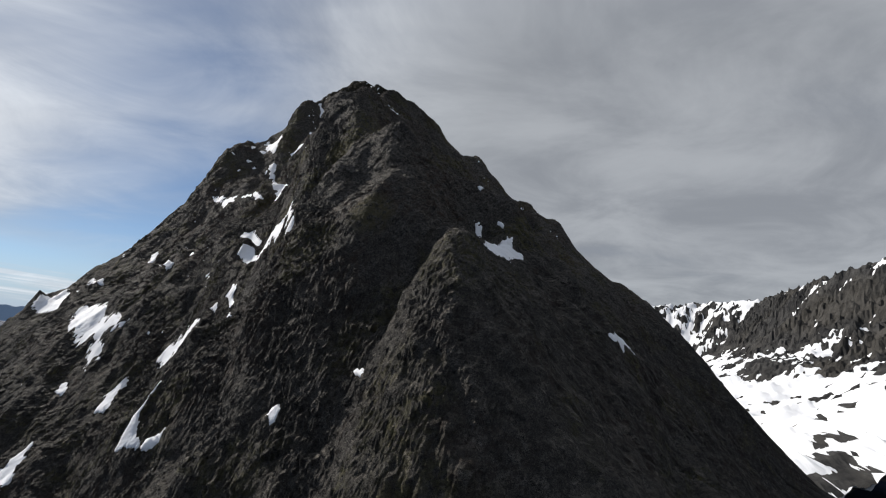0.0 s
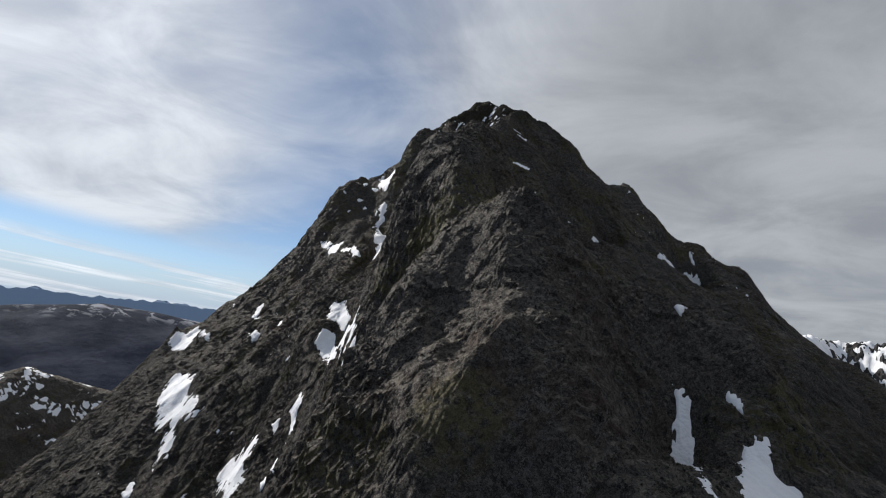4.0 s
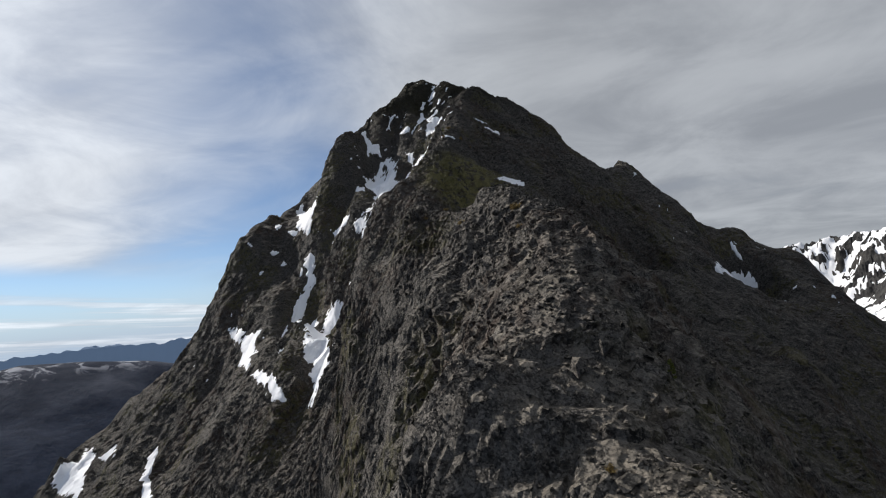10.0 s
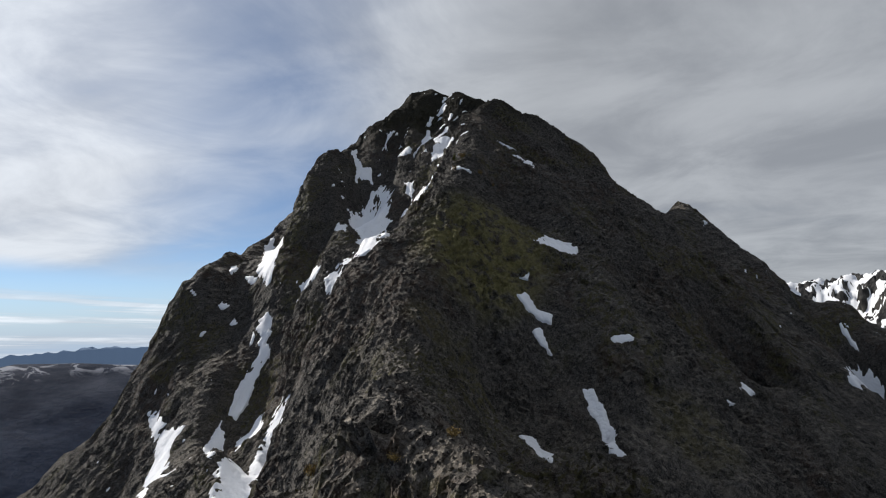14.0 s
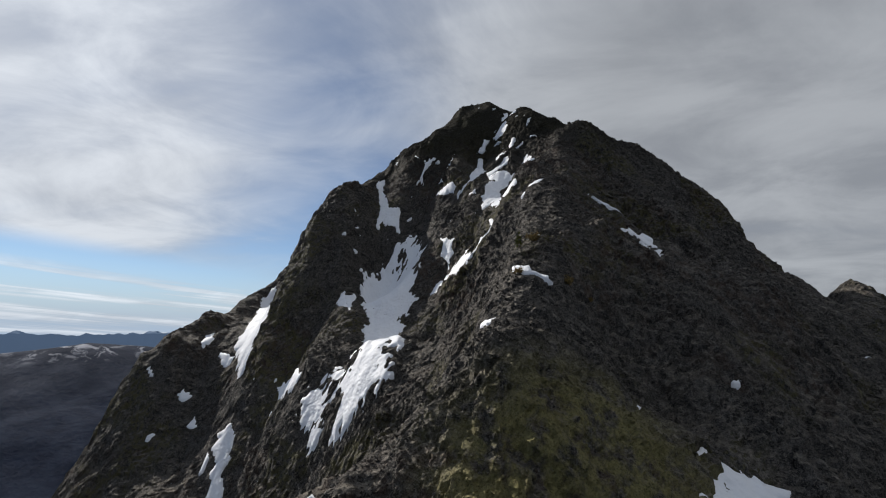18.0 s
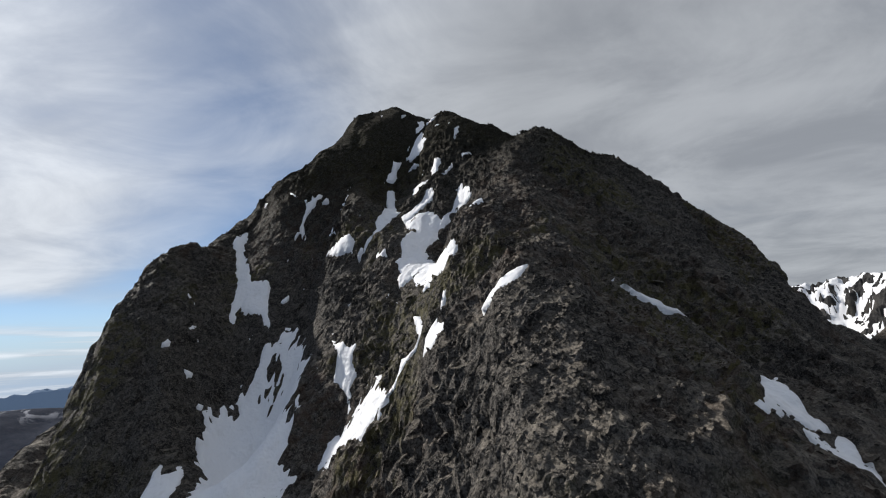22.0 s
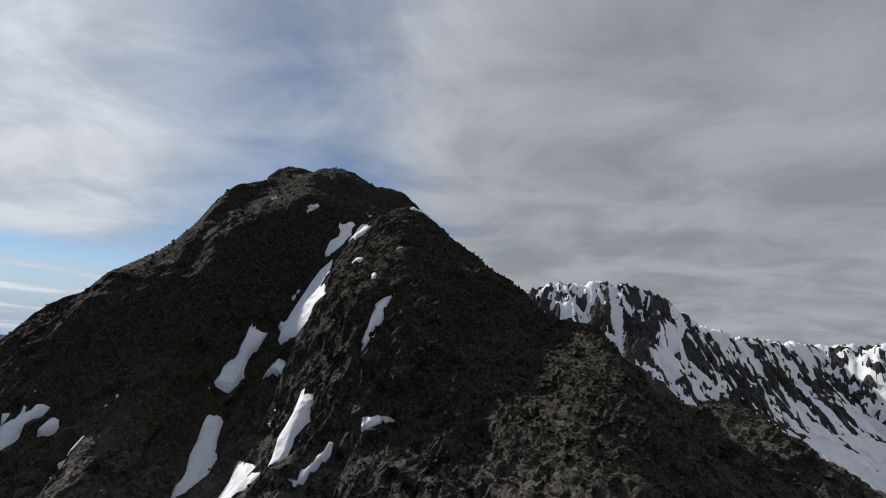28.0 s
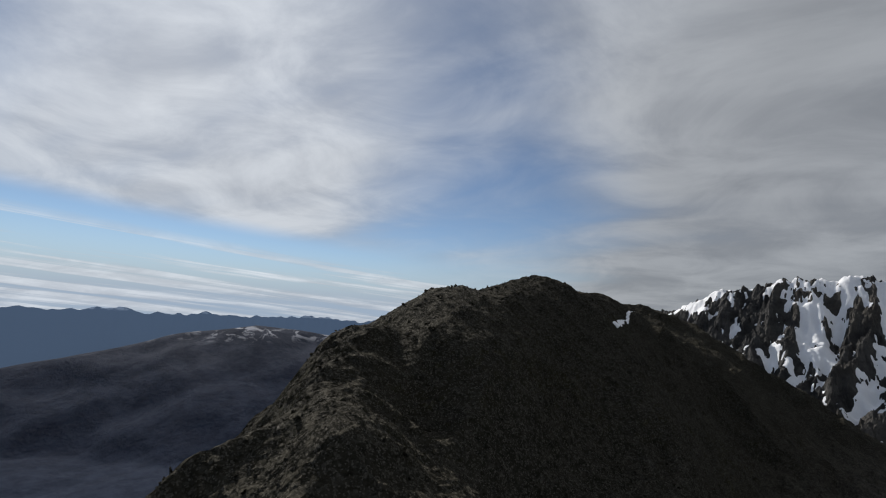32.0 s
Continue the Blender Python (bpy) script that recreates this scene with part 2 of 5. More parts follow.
def body(x, y):
    """The mountain's smooth form, and how far each place is from a crest."""
    top, near, total = np.full(x.shape, -1e4), np.full(x.shape, 1e4), np.zeros(x.shape)
    k = 1.6
    for line in CRESTS:
        for p, q in zip(line[:-1], line[1:]):
            dx, dy = q[0] - p[0], q[1] - p[1]
            span = math.hypot(dx, dy) + 1e-3
            ex, ey = x - p[0], y - p[1]
            s = np.clip((ex * dx + ey * dy) / span ** 2, 0, 1)
            d = np.hypot(ex - s * dx, ey - s * dy)
            side = 0.5 + 0.5 * (dx * ey - dy * ex) / (span * (d + 0.3))
            z, left, right, r = (p[i] + s * (q[i] - p[i]) for i in (2, 3, 4, 5))
            slope = right + np.clip(side, 0, 1) * (left - right)
            run = np.sqrt(d * d + r * r) - r
            h = z - slope * np.minimum(run, 65) - 1.5 * np.maximum(run - 65, 0)
            more = np.maximum(top, h)
            total = total * np.exp((top - more) / k) + np.exp((h - more) / k)
            top = more
            near = np.minimum(near, d)
    h = top + k * np.log(total)
    for line in GULLIES:
        d, side, (deep, wide) = along(line, x, y)
        h = h - deep * np.exp(-(d / wide) ** 2)
    return h, near


# swellings and hollows of the flanks: x, y, height, half width
SWELLS_FOOT = [(-3, 84, 13.8, 17), (-48, 165, 12.6, 14), (-43, 146, 11.5, 7), (-68, 209, 11.4, 6), (-5, 103, 10.9, 9), (-88, 194, 9.3, 9), (-54, 205, 8.1, 6), (-31, 138, 7.7, 7),
    (-90, 198, 7.3, 28), (-40, 141, 6.0, 7), (43, 113, 5.8, 34), (9, 132, 5.1, 7), (19, 127, 4.9, 6), (-63, 205, 4.5, 14), (-18, 104, 4.4, 7), (-24, 98, 4.2, 7),
    (-25, 155, 4.1, 9), (-63, 107, 4.1, 17), (-42, 193, 3.3, 34), (-48, 172, 3.2, 9), (-48, 165, 2.6, 9), (-59, 138, 1.3, 9), (-25, 113, 0.8, 7), (-48, 148, 0.6, 7)]
SWELLS_FOOT_B = [(-50, 142, 0.4, 6)]
HOLLOWS_FOOT = [(-11, 113, -0.4, 7), (-49, 140, -1.5, 6), (-49, 218, -2.2, 9), (-105, 175, -2.7, 11), (-71, 178, -2.8, 14), (-162, 220, -3.3, 34), (-36, 147, -4.0, 7), (-52, 145, -4.1, 6),
    (19, 118, -4.3, 7), (-36, 166, -4.8, 7), (-67, 160, -5.7, 14), (-9, 131, -6.4, 14), (-19, 113, -7.3, 7), (-47, 212, -7.5, 9), (-34, 100, -9.2, 28), (-22, 121, -10.5, 7),
    (-21, 135, -10.9, 11), (-86, 203, -12.3, 7), (-73, 186, -12.4, 14), (-39, 131, -12.8, 7), (-49, 118, -12.9, 9), (-59, 138, -18.3, 14), (-77, 202, -20.2, 9), (5, 120, -22.2, 7)]
SWELLS_SADDLE = [(31, 255, 20.1, 11), (-75, 249, 15.0, 22), (30, 256, 11.3, 22), (-86, 295, 9.6, 11), (-58, 298, 8.1, 11), (-54, 279, 7.5, 7), (-105, 260, 7.5, 6), (-72, 257, 7.1, 9),
    (-19, 289, 7.0, 14), (-13, 275, 3.2, 11), (-172, 319, 2.7, 9), (-45, 290, 2.6, 7), (-26, 303, 2.3, 14), (-52, 308, 2.1, 22), (-57, 267, 1.9, 11), (-103, 239, 1.9, 17),
    (-26, 303, 1.6, 9), (-78, 253, 0.9, 14), (-76, 256, 0.8, 9), (-80, 249, 0.6, 14)]
HOLLOWS_SADDLE = [(-33, 268, -0.9, 7), (-89, 251, -1.8, 9), (-37, 253, -2.2, 17), (-115, 284, -2.5, 22), (-60, 257, -2.5, 7), (-57, 285, -2.6, 6), (-37, 301, -3.2, 7), (-113, 285, -4.0, 14),
    (-85, 242, -4.2, 6), (-89, 251, -4.4, 6), (-117, 289, -4.5, 14), (-151, 299, -5.2, 28), (-71, 296, -5.8, 9), (-76, 318, -6.0, 17), (7, 300, -6.1, 22), (-133, 267, -6.6, 34),
    (-33, 246, -6.7, 9), (-45, 304, -7.0, 6), (-88, 317, -7.2, 9), (-111, 314, -7.4, 7), (-46, 246, -7.5, 7), (-45, 279, -8.1, 7), (-175, 279, -8.5, 34), (-120, 295, -8.6, 14)]
HOLLOWS_SADDLE_B = [(-175, 278, -8.8, 34), (-100, 316, -9.0, 28), (-165, 263, -9.5, 34), (-39, 313, -9.7, 11), (-121, 296, -9.9, 14), (-2, 257, -11.8, 22), (-118, 305, -14.1, 11), (-152, 290, -14.3, 28),
    (-73, 306, -14.9, 7), (-136, 314, -14.9, 11), (4, 297, -19.2, 7), (-96, 276, -21.3, 17), (-94, 286, -23.5, 28)]
SWELLS_TOP = [(-324, 372, 16.5, 7), (-117, 338, 15.4, 11), (-82, 345, 14.7, 6), (-57, 406, 13.4, 14), (-163, 323, 13.1, 11), (-51, 338, 11.1, 11), (-93, 353, 10.4, 7), (-112, 353, 8.9, 11),
    (-157, 335, 8.7, 7), (88, 355, 8.0, 9), (-75, 385, 7.9, 6), (161, 339, 7.7, 34), (-122, 332, 7.5, 7), (-12, 351, 5.9, 7), (-53, 321, 5.8, 11), (-154, 351, 5.7, 9),
    (23, 372, 5.6, 9), (-64, 353, 5.0, 7), (-105, 362, 5.0, 7), (-60, 321, 4.9, 6), (-66, 392, 4.7, 9), (-94, 392, 4.6, 14), (-282, 403, 4.5, 34), (21, 352, 4.3, 7)]
SWELLS_TOP_B = [(-313, 371, 3.7, 6), (-76, 504, 3.5, 22), (-86, 366, 3.4, 7), (183, 342, 3.2, 34), (-28, 355, 3.1, 14), (-77, 359, 2.7, 7), (-69, 363, 2.6, 7), (-39, 346, 2.6, 9),
    (-85, 374, 2.3, 6), (-48, 360, 2.2, 17), (-360, 387, 2.0, 34), (23, 360, 1.9, 7), (-56, 335, 1.7, 7), (-151, 386, 1.3, 22), (62, 357, 1.3, 9), (-56, 401, 0.7, 14)]
HOLLOWS_TOP = [(-325, 391, -1.0, 34), (-19, 368, -1.3, 6), (-298, 403, -1.5, 34), (-26, 535, -1.8, 34), (-99, 364, -1.9, 9), (-68, 382, -2.3, 6), (-80, 399, -2.6, 6), (-66, 389, -3.3, 28),
    (79, 365, -3.5, 14), (6, 351, -3.5, 28), (-167, 335, -3.6, 7), (-3, 360, -3.9, 7), (-325, 391, -4.1, 14), (-134, 339, -4.3, 11), (-336, 417, -4.3, 14), (-36, 359, -4.4, 8),
    (49, 350, -4.5, 6), (-49, 511, -4.7, 34), (111, 358, -4.9, 34), (-5, 351, -5.1, 6), (49, 321, -5.5, 14), (-110, 320, -5.7, 7), (53, 333, -6.0, 9), (-144, 346, -6.3, 11)]
HOLLOWS_TOP_B = [(-65, 338, -7.6, 7), (-73, 351, -7.9, 9), (-146, 354, -8.5, 6), (47, 324, -8.5, 14), (-48, 339, -9.0, 8), (52, 335, -9.8, 9), (-70, 325, -10.8, 28), (-381, 362, -11.2, 34),
    (-381, 371, -11.4, 34), (-17, 330, -14.7, 14), (-95, 331, -17.2, 7), (-89, 344, -17.3, 11), (-126, 338, -21.2, 28), (53, 334, -23.3, 9)]
EASED = [(4, 119, 13.0, 7), (-84, 384, 4.0, 6), (-84, 375, -2.3, 5), (-46, 345, -1.2, 6), (-78, 396, 1.5, 8), (-92, 394, -1.5, 8)]
BOSSES = EASED + SWELLS_FOOT + SWELLS_FOOT_B + HOLLOWS_FOOT + SWELLS_SADDLE + HOLLOWS_SADDLE + HOLLOWS_SADDLE_B + SWELLS_TOP + SWELLS_TOP_B + HOLLOWS_TOP + HOLLOWS_TOP_B


def rough(x, y, fine=1.0):
    """Relief of broken rock: the large swells, and the blocks and cracks on them."""
    wx = x + 5 * soft_noise(x / 23, y / 23, 11) + 1.6 * soft_noise(x / 6, y / 6, 12)
    wy = y + 5 * soft_noise(x / 23, y / 23, 13) + 1.6 * soft_noise(x / 6, y / 6, 14)
    big = 4.0 * ridged(wx / 34, wy / 34, 1) + 2.6 * ridged(wx / 17, wy / 17, 2) - 1.0
    small = 0.2 * facets(wx / 8, wy / 8, 3, 0.9) + 1.0 * ridged(wx / 7.5, wy / 7.5, 4)
    return big, small


def layers(x, y):
    """The smooth form with its swells, the relief on it, and the nearness of a crest."""
    h, d = body(x, y)
    for cx, cy, up, wide in BOSSES:
        h = h + up * np.exp(-((x - cx) ** 2 + (y - cy) ** 2) / wide ** 2)
    big, small = rough(x, y)
    return h + big * (0.3 + 0.7 * np.clip(d / 30, 0, 1)), small * (0.65 + 0.35 * np.clip(d / 15, 0, 1)), d


def blocks(p, size, seed, tilt):
    """Broken rock in space: every cell of a jittered lattice is one tilted flat block."""
    q = p / size
    low = np.floor(q - 0.5).astype(np.int64)
    best, out = np.full(len(p), 9.0), np.zeros(len(p))
    for a in (0, 1):
        for b in (0, 1):
            for c in (0, 1):
                cx, cy, cz = low[:, 0] + a, low[:, 1] + b, low[:, 2] + c
                key = cx * 73 + cz * 9176
                r = [lattice(key, cy, k, seed) for k in range(5)]
                d = [q[:, k] - low[:, k] - (a, b, c)[k] - 0.14 - 0.72 * r[k] for k in range(3)]
                far = d[0] ** 2 + d[1] ** 2 + d[2] ** 2
                g = r[3] * 2 * np.pi
                h = r[4] - 0.5 + tilt * (np.cos(g) * d[0] + np.sin(g) * d[1] + (r[3] + r[4] - 1) * d[2])
                near = far < best
                best, out = np.where(near, far, best), np.where(near, h, out)
    return out


# the rock splits along steep planes: blocks are longer along their dip
SPLIT = np.array(Matrix.Rotation(radians(24), 3, "X") @ Matrix.Rotation(radians(-17), 3, "Y"))


def crags(p, near):
    """How far the broken rock stands out from the even slope."""
    q = p + 1.5 * np.stack([soft_noise(p[:, 1] / 7, p[:, 2] / 7, 61), soft_noise(p[:, 0] / 7, p[:, 2] / 7, 62), soft_noise(p[:, 0] / 7, p[:, 1] / 7, 63)], -1)
    q = (q @ SPLIT) * np.array([1.0, 1.0, 1.15])
    # some faces are sound slabs, others shattered
    broken = np.clip(0.75 + 1.1 * soft_noise(p[:, 0] / 13 + p[:, 2] / 21, p[:, 1] / 13 - p[:, 2] / 17, 65), 0.25, 1.4)
    out = 0.4 * blocks(q, 9.5, 71, 0.9) + 0.5 * soft_noise(p[:, 0] / 5 + p[:, 2] / 9, p[:, 1] / 5 - p[:, 2] / 8, 66) + 0.34 * blocks(q, 4.1, 72, 0.8) + broken * 0.36 * blocks(q, 1.9, 73, 0.8)
    use = near > 0
    out[use] += near[use] * broken[use] * 0.34 * blocks(q[use], 0.95, 74, 0.8)
    return out

# ---- materials ----
def material(name):
    m = bpy.data.materials.new(name)
    m.use_nodes = True
    m.node_tree.nodes.clear()
    N = Nodes(m.node_tree)
    shader = N.node("ShaderNodeBsdfPrincipled")
    N.put(N.node("ShaderNodeOutputMaterial"), 0, shader.outputs[0])
    geo = N.node("ShaderNodeNewGeometry")
    return m, N, shader, geo.outputs["Position"], geo


def steepness(N, geo):
    """1 on flat ground, 0 on a wall, by the true lie of the face."""
    xyz = N.node("ShaderNodeSeparateXYZ")
    N.put(xyz, 0, geo.outputs["Normal"])
    return xyz.outputs[2]


def cells(N, where, scale):
    """Random angular chips: a value for each, and the height of its tilted face in metres."""
    n = N.node("ShaderNodeTexVoronoi")
    N.put(n, "Vector", where), N.put(n, "Scale", scale), N.put(n, "Randomness", 1.0)
    sep = N.node("ShaderNodeSeparateColor")
    N.put(sep, 0, n.outputs["Color"])
    lean = N.vec("DOT_PRODUCT", N.vec("SUBTRACT", where, n.outputs["Position"]), N.vec("SUBTRACT", n.outputs["Color"], (0.5, 0.5, 0.5)))
    return sep.outputs[0], N.math("ADD", N.math("MULTIPLY", lean, 1.35), N.math("MULTIPLY", sep.outputs[1], 0.35 / scale))


def rock_material():
    m, N, b, p, geo = material("rock")
    up = steepness(N, geo)
    xyz = N.node("ShaderNodeSeparateXYZ")
    N.put(xyz, 0, p)
    big = N.noise(p, 0.035, 4, 0.6, 0.4)
    mid = N.noise(p, 0.22, 5, 0.62, 0.6)
    fine = N.noise(p, 1.6, 7, 0.68)
    grain = N.noise(p, 7.0, 4, 0.7)
    bent = N.vec("ADD", p, N.vec("SCALE", N.node_color_noise(p, 1.1), 0.3))
    (block, block_face), (chip, chip_face), (shard, shard_face) = cells(N, bent, 0.75), cells(N, bent, 2.2), cells(N, bent, 5.5)
    pebble, pebble_face = cells(N, p, 11.0)
    tone = N.mix(N.ramp(mid, 0.32, 0.68), (0.0165, 0.0158, 0.0145), (0.068, 0.0632, 0.0585))
    tone = N.mix(N.math("MULTIPLY", N.ramp(block, 0.35, 1.0, False), 0.5), tone, (0.118, 0.109, 0.099))
    tone = N.mix(N.math("MULTIPLY", N.ramp(chip, 0.56, 1.0, False), 0.66), tone, (0.185, 0.17, 0.152))
    # fine hollows painted near black, for the shade in crevices
    tone = N.mix(N.math("MULTIPLY", N.ramp(fine, 0.5, 0.38), 0.8), tone, (0.010, 0.0098, 0.0096))
    tone = N.mix(N.math("MULTIPLY", N.ramp(shard, 0.64, 1.0, False), 0.58), tone, (0.20, 0.18, 0.158))
    tone = N.mix(N.math("MULTIPLY", N.ramp(shard, 0.32, 0.0, False), 0.7), tone, (0.009, 0.0088, 0.0086))
    tone = N.mix(N.math("MULTIPLY", N.ramp(pebble, 0.68, 1.0, False), 0.55), tone, (0.23, 0.206, 0.18))
    tone = N.mix(N.math("MULTIPLY", N.ramp(pebble, 0.3, 0.0, False), 0.6), tone, (0.009, 0.0086, 0.008))
    # iron-brown weathering and earth
    brown = N.math("MULTIPLY", N.ramp(big, 0.46, 0.62), N.ramp(N.noise(p, 0.6, 4, 0.6), 0.4, 0.62))
    tone = N.mix(N.math("MULTIPLY", brown, 0.65), tone, (0.072, 0.045, 0.031))
    # pale grit and small debris on level ground, paler still to paint sunlight on it
    sunlit_grit = N.math("MULTIPLY", N.ramp(up, 0.45, 0.82), N.ramp(N.noise(p, 0.5, 5, 0.6), 0.38, 0.6))
    tone = N.mix(N.math("MULTIPLY", sunlit_grit, 0.8), tone, N.mix(chip, (0.085, 0.075, 0.062), (0.235, 0.208, 0.172)))
    # yellow-green lichen in patches on walls
    wall = N.ramp(up, 0.75, 0.4)
    patch = N.ramp(N.noise(p, 0.055, 3, 0.5, 0.5), 0.5, 0.62)
    spots = N.ramp(N.noise(p, 0.8, 6, 0.65), 0.4, 0.58)
    lichen = N.math("MULTIPLY", N.math("MULTIPLY", wall, patch), spots)
    tone = N.mix(N.math("MULTIPLY", lichen, 0.7), tone, (0.105, 0.095, 0.033))
    # the great yellow lichen wall above the saddle
    off = N.vec("LENGTH", N.vec("MULTIPLY", N.vec("SUBTRACT", p, (-50, 261, 117)), (0.075, 0.06, 0.06)))
    wide = N.math("MULTIPLY", N.ramp(off, 1.15, 0.55), N.ramp(N.noise(p, 0.45, 6, 0.65), 0.36, 0.56))
    tone = N.mix(N.math("MULTIPLY", wide, 0.85), tone, (0.215, 0.19, 0.072))
    # smaller lichen walls lower down
    for at, wide, much in (((30, 256, 61), 9, 0.5), ((-20, 246, 89), 7, 0.5), ((-18, 101, 26), 6, 0.6), ((-33, 133, 51), 5, 0.55), ((-48, 188, 93), 3, 0.6), ((-56, 240, 105), 5, 0.5)):
        off = N.math("DIVIDE", N.vec("LENGTH", N.vec("SUBTRACT", p, at)), wide)
        spot = N.math("MULTIPLY", N.ramp(off, 1.2, 0.5), N.ramp(N.noise(p, 0.6, 6, 0.65), 0.36, 0.56))
        tone = N.mix(N.math("MULTIPLY", spot, much), tone, (0.15, 0.13, 0.058))
    # darker tone in patches towards the foot, fading out to the west
    foot = N.math("MULTIPLY", N.math("MULTIPLY", N.ramp(xyz.outputs[2], 42, 0), N.ramp(xyz.outputs[0], -420, -320)), N.ramp(N.noise(p, 0.3, 5, 0.65), 0.3, 0.55))
    tone = N.mix(N.math("MULTIPLY", foot, 0.6), tone, (0.02, 0.0195, 0.0185))
    tone = N.mix(N.math("MULTIPLY", N.ramp(grain, 0.54, 0.66), 0.22), tone, (0.15, 0.134, 0.117))
    tone = N.mix(N.math("MULTIPLY", N.ramp(grain, 0.5, 0.36), 0.55), tone, (0.010, 0.0098, 0.0095))
    # dark olive crust on the summit's dome, darkened to stand in for its backlit shade
    shaded_crust = N.math("MULTIPLY", N.ramp(xyz.outputs[2], 168, 194), N.ramp(N.noise(p, 0.5, 5, 0.65), 0.15, 0.4))
    tone = N.mix(N.math("MULTIPLY", shaded_crust, 0.86), tone, (0.0235, 0.0225, 0.0158))
    # bare chips of stone showing paler on the darkened dome
    tone = N.mix(N.math("MULTIPLY", shaded_crust, N.math("MULTIPLY", N.ramp(shard, 0.72, 0.95), 0.5)), tone, (0.085, 0.079, 0.066))
    tone = N.mix(N.math("MULTIPLY", shaded_crust, N.math("MULTIPLY", N.ramp(pebble, 0.8, 0.95), 0.6)), tone, (0.12, 0.11, 0.092))
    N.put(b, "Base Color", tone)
    N.put(b, "Roughness", N.math("ADD", 0.72, N.math("MULTIPLY", mid, 0.25)))
    N.put(b, "Specular IOR Level", N.math("SUBTRACT", 0.16, N.math("MULTIPLY", shaded_crust, 0.14)))
    relief = N.math("ADD", N.math("MULTIPLY", fine, 0.25), N.math("MULTIPLY", grain, 0.06))
    relief = N.math("ADD", relief, N.math("ADD", N.math("MULTIPLY", block_face, 0.8), N.math("ADD", N.math("ADD", chip_face, shard_face), pebble_face)))
    bump = N.node("ShaderNodeBump")
    N.put(bump, "Height", relief), N.put(bump, "Strength", 1.0), N.put(bump, "Distance", 1.0)
    N.put(b, "Normal", bump.outputs[0])
    return m


def snow_material():
    m, N, b, p, geo = material("snow")
    dirt = N.ramp(N.noise(p, 0.35, 5, 0.65), 0.55, 0.8)
    tone = N.mix(N.math("MULTIPLY", dirt, 0.45), (0.74, 0.75, 0.775), (0.5, 0.49, 0.475))
    N.put(b, "Base Color", tone), N.put(b, "Roughness", 0.65), N.put(b, "Specular IOR Level", 0.2)
    cups = N.math("ADD", N.noise(p, 1.6, 4, 0.55), N.math("MULTIPLY", N.noise(p, 0.4, 3, 0.5), 1.2))
    bump = N.node("ShaderNodeBump")
    N.put(bump, "Height", cups), N.put(bump, "Strength", 0.55), N.put(bump, "Distance", 0.35)
    N.put(b, "Normal", bump.outputs[0])
    return m


def far_rock_material():
    """Bare dark walls with lighter bands."""
    m, N, b, p, geo = material("far_rock")
    rock = N.mix(N.ramp(N.noise(p, 0.03, 7, 0.65), 0.35, 0.65), (0.022, 0.022, 0.0225), (0.062, 0.06, 0.058))
    rock = N.mix(N.math("MULTIPLY", N.ramp(N.noise(p, 0.006, 3, 0.5), 0.5, 0.65), 0.4), rock, (0.08, 0.072, 0.06))
    N.put(b, "Base Color", rock), N.put(b, "Roughness", 0.85), N.put(b, "Specular IOR Level", 0.15)
    bump = N.node("ShaderNodeBump")
    N.put(bump, "Height", N.noise(p, 0.06, 8, 0.7)), N.put(bump, "Strength", 0.9), N.put(bump, "Distance", 9.0)
    N.put(b, "Normal", bump.outputs[0])
    return m


def valley_material():
    """Dark forest on the valley sides, heath above it, both coloured blue for air haze, old snow on the tops."""
    m, N, b, p, geo = material("hazed_forest_and_heath")
    xyz = N.node("ShaderNodeSeparateXYZ")
    N.put(xyz, 0, p)
    high = N.math("ADD", xyz.outputs[2], N.math("MULTIPLY", N.math("SUBTRACT", N.noise(p, 0.0022, 6, 0.6), 0.5), 260))
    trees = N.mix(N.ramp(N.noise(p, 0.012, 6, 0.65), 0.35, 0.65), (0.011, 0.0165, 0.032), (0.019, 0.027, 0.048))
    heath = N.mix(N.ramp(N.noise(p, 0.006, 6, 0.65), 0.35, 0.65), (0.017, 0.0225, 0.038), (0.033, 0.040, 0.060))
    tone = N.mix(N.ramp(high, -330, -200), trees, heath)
    streak = N.noise(N.vec("MULTIPLY", p, (1.0, 1.0, 0.25)), 0.0075, 6, 0.62, 0.8)
    snow = N.math("MULTIPLY", N.ramp(high, -150, -50), N.ramp(streak, 0.5, 0.58))
    tone = N.mix(N.math("MULTIPLY", snow, 0.8), tone, (0.36, 0.37, 0.41))
    N.put(b, "Base Color", tone), N.put(b, "Roughness", 0.95), N.put(b, "Specular IOR Level", 0.05)
    bump = N.node("ShaderNodeBump")
    N.put(bump, "Height", N.noise(p, 0.02, 8, 0.7)), N.put(bump, "Strength", 0.7), N.put(bump, "Distance", 20.0)
    N.put(b, "Normal", bump.outputs[0])
    return m


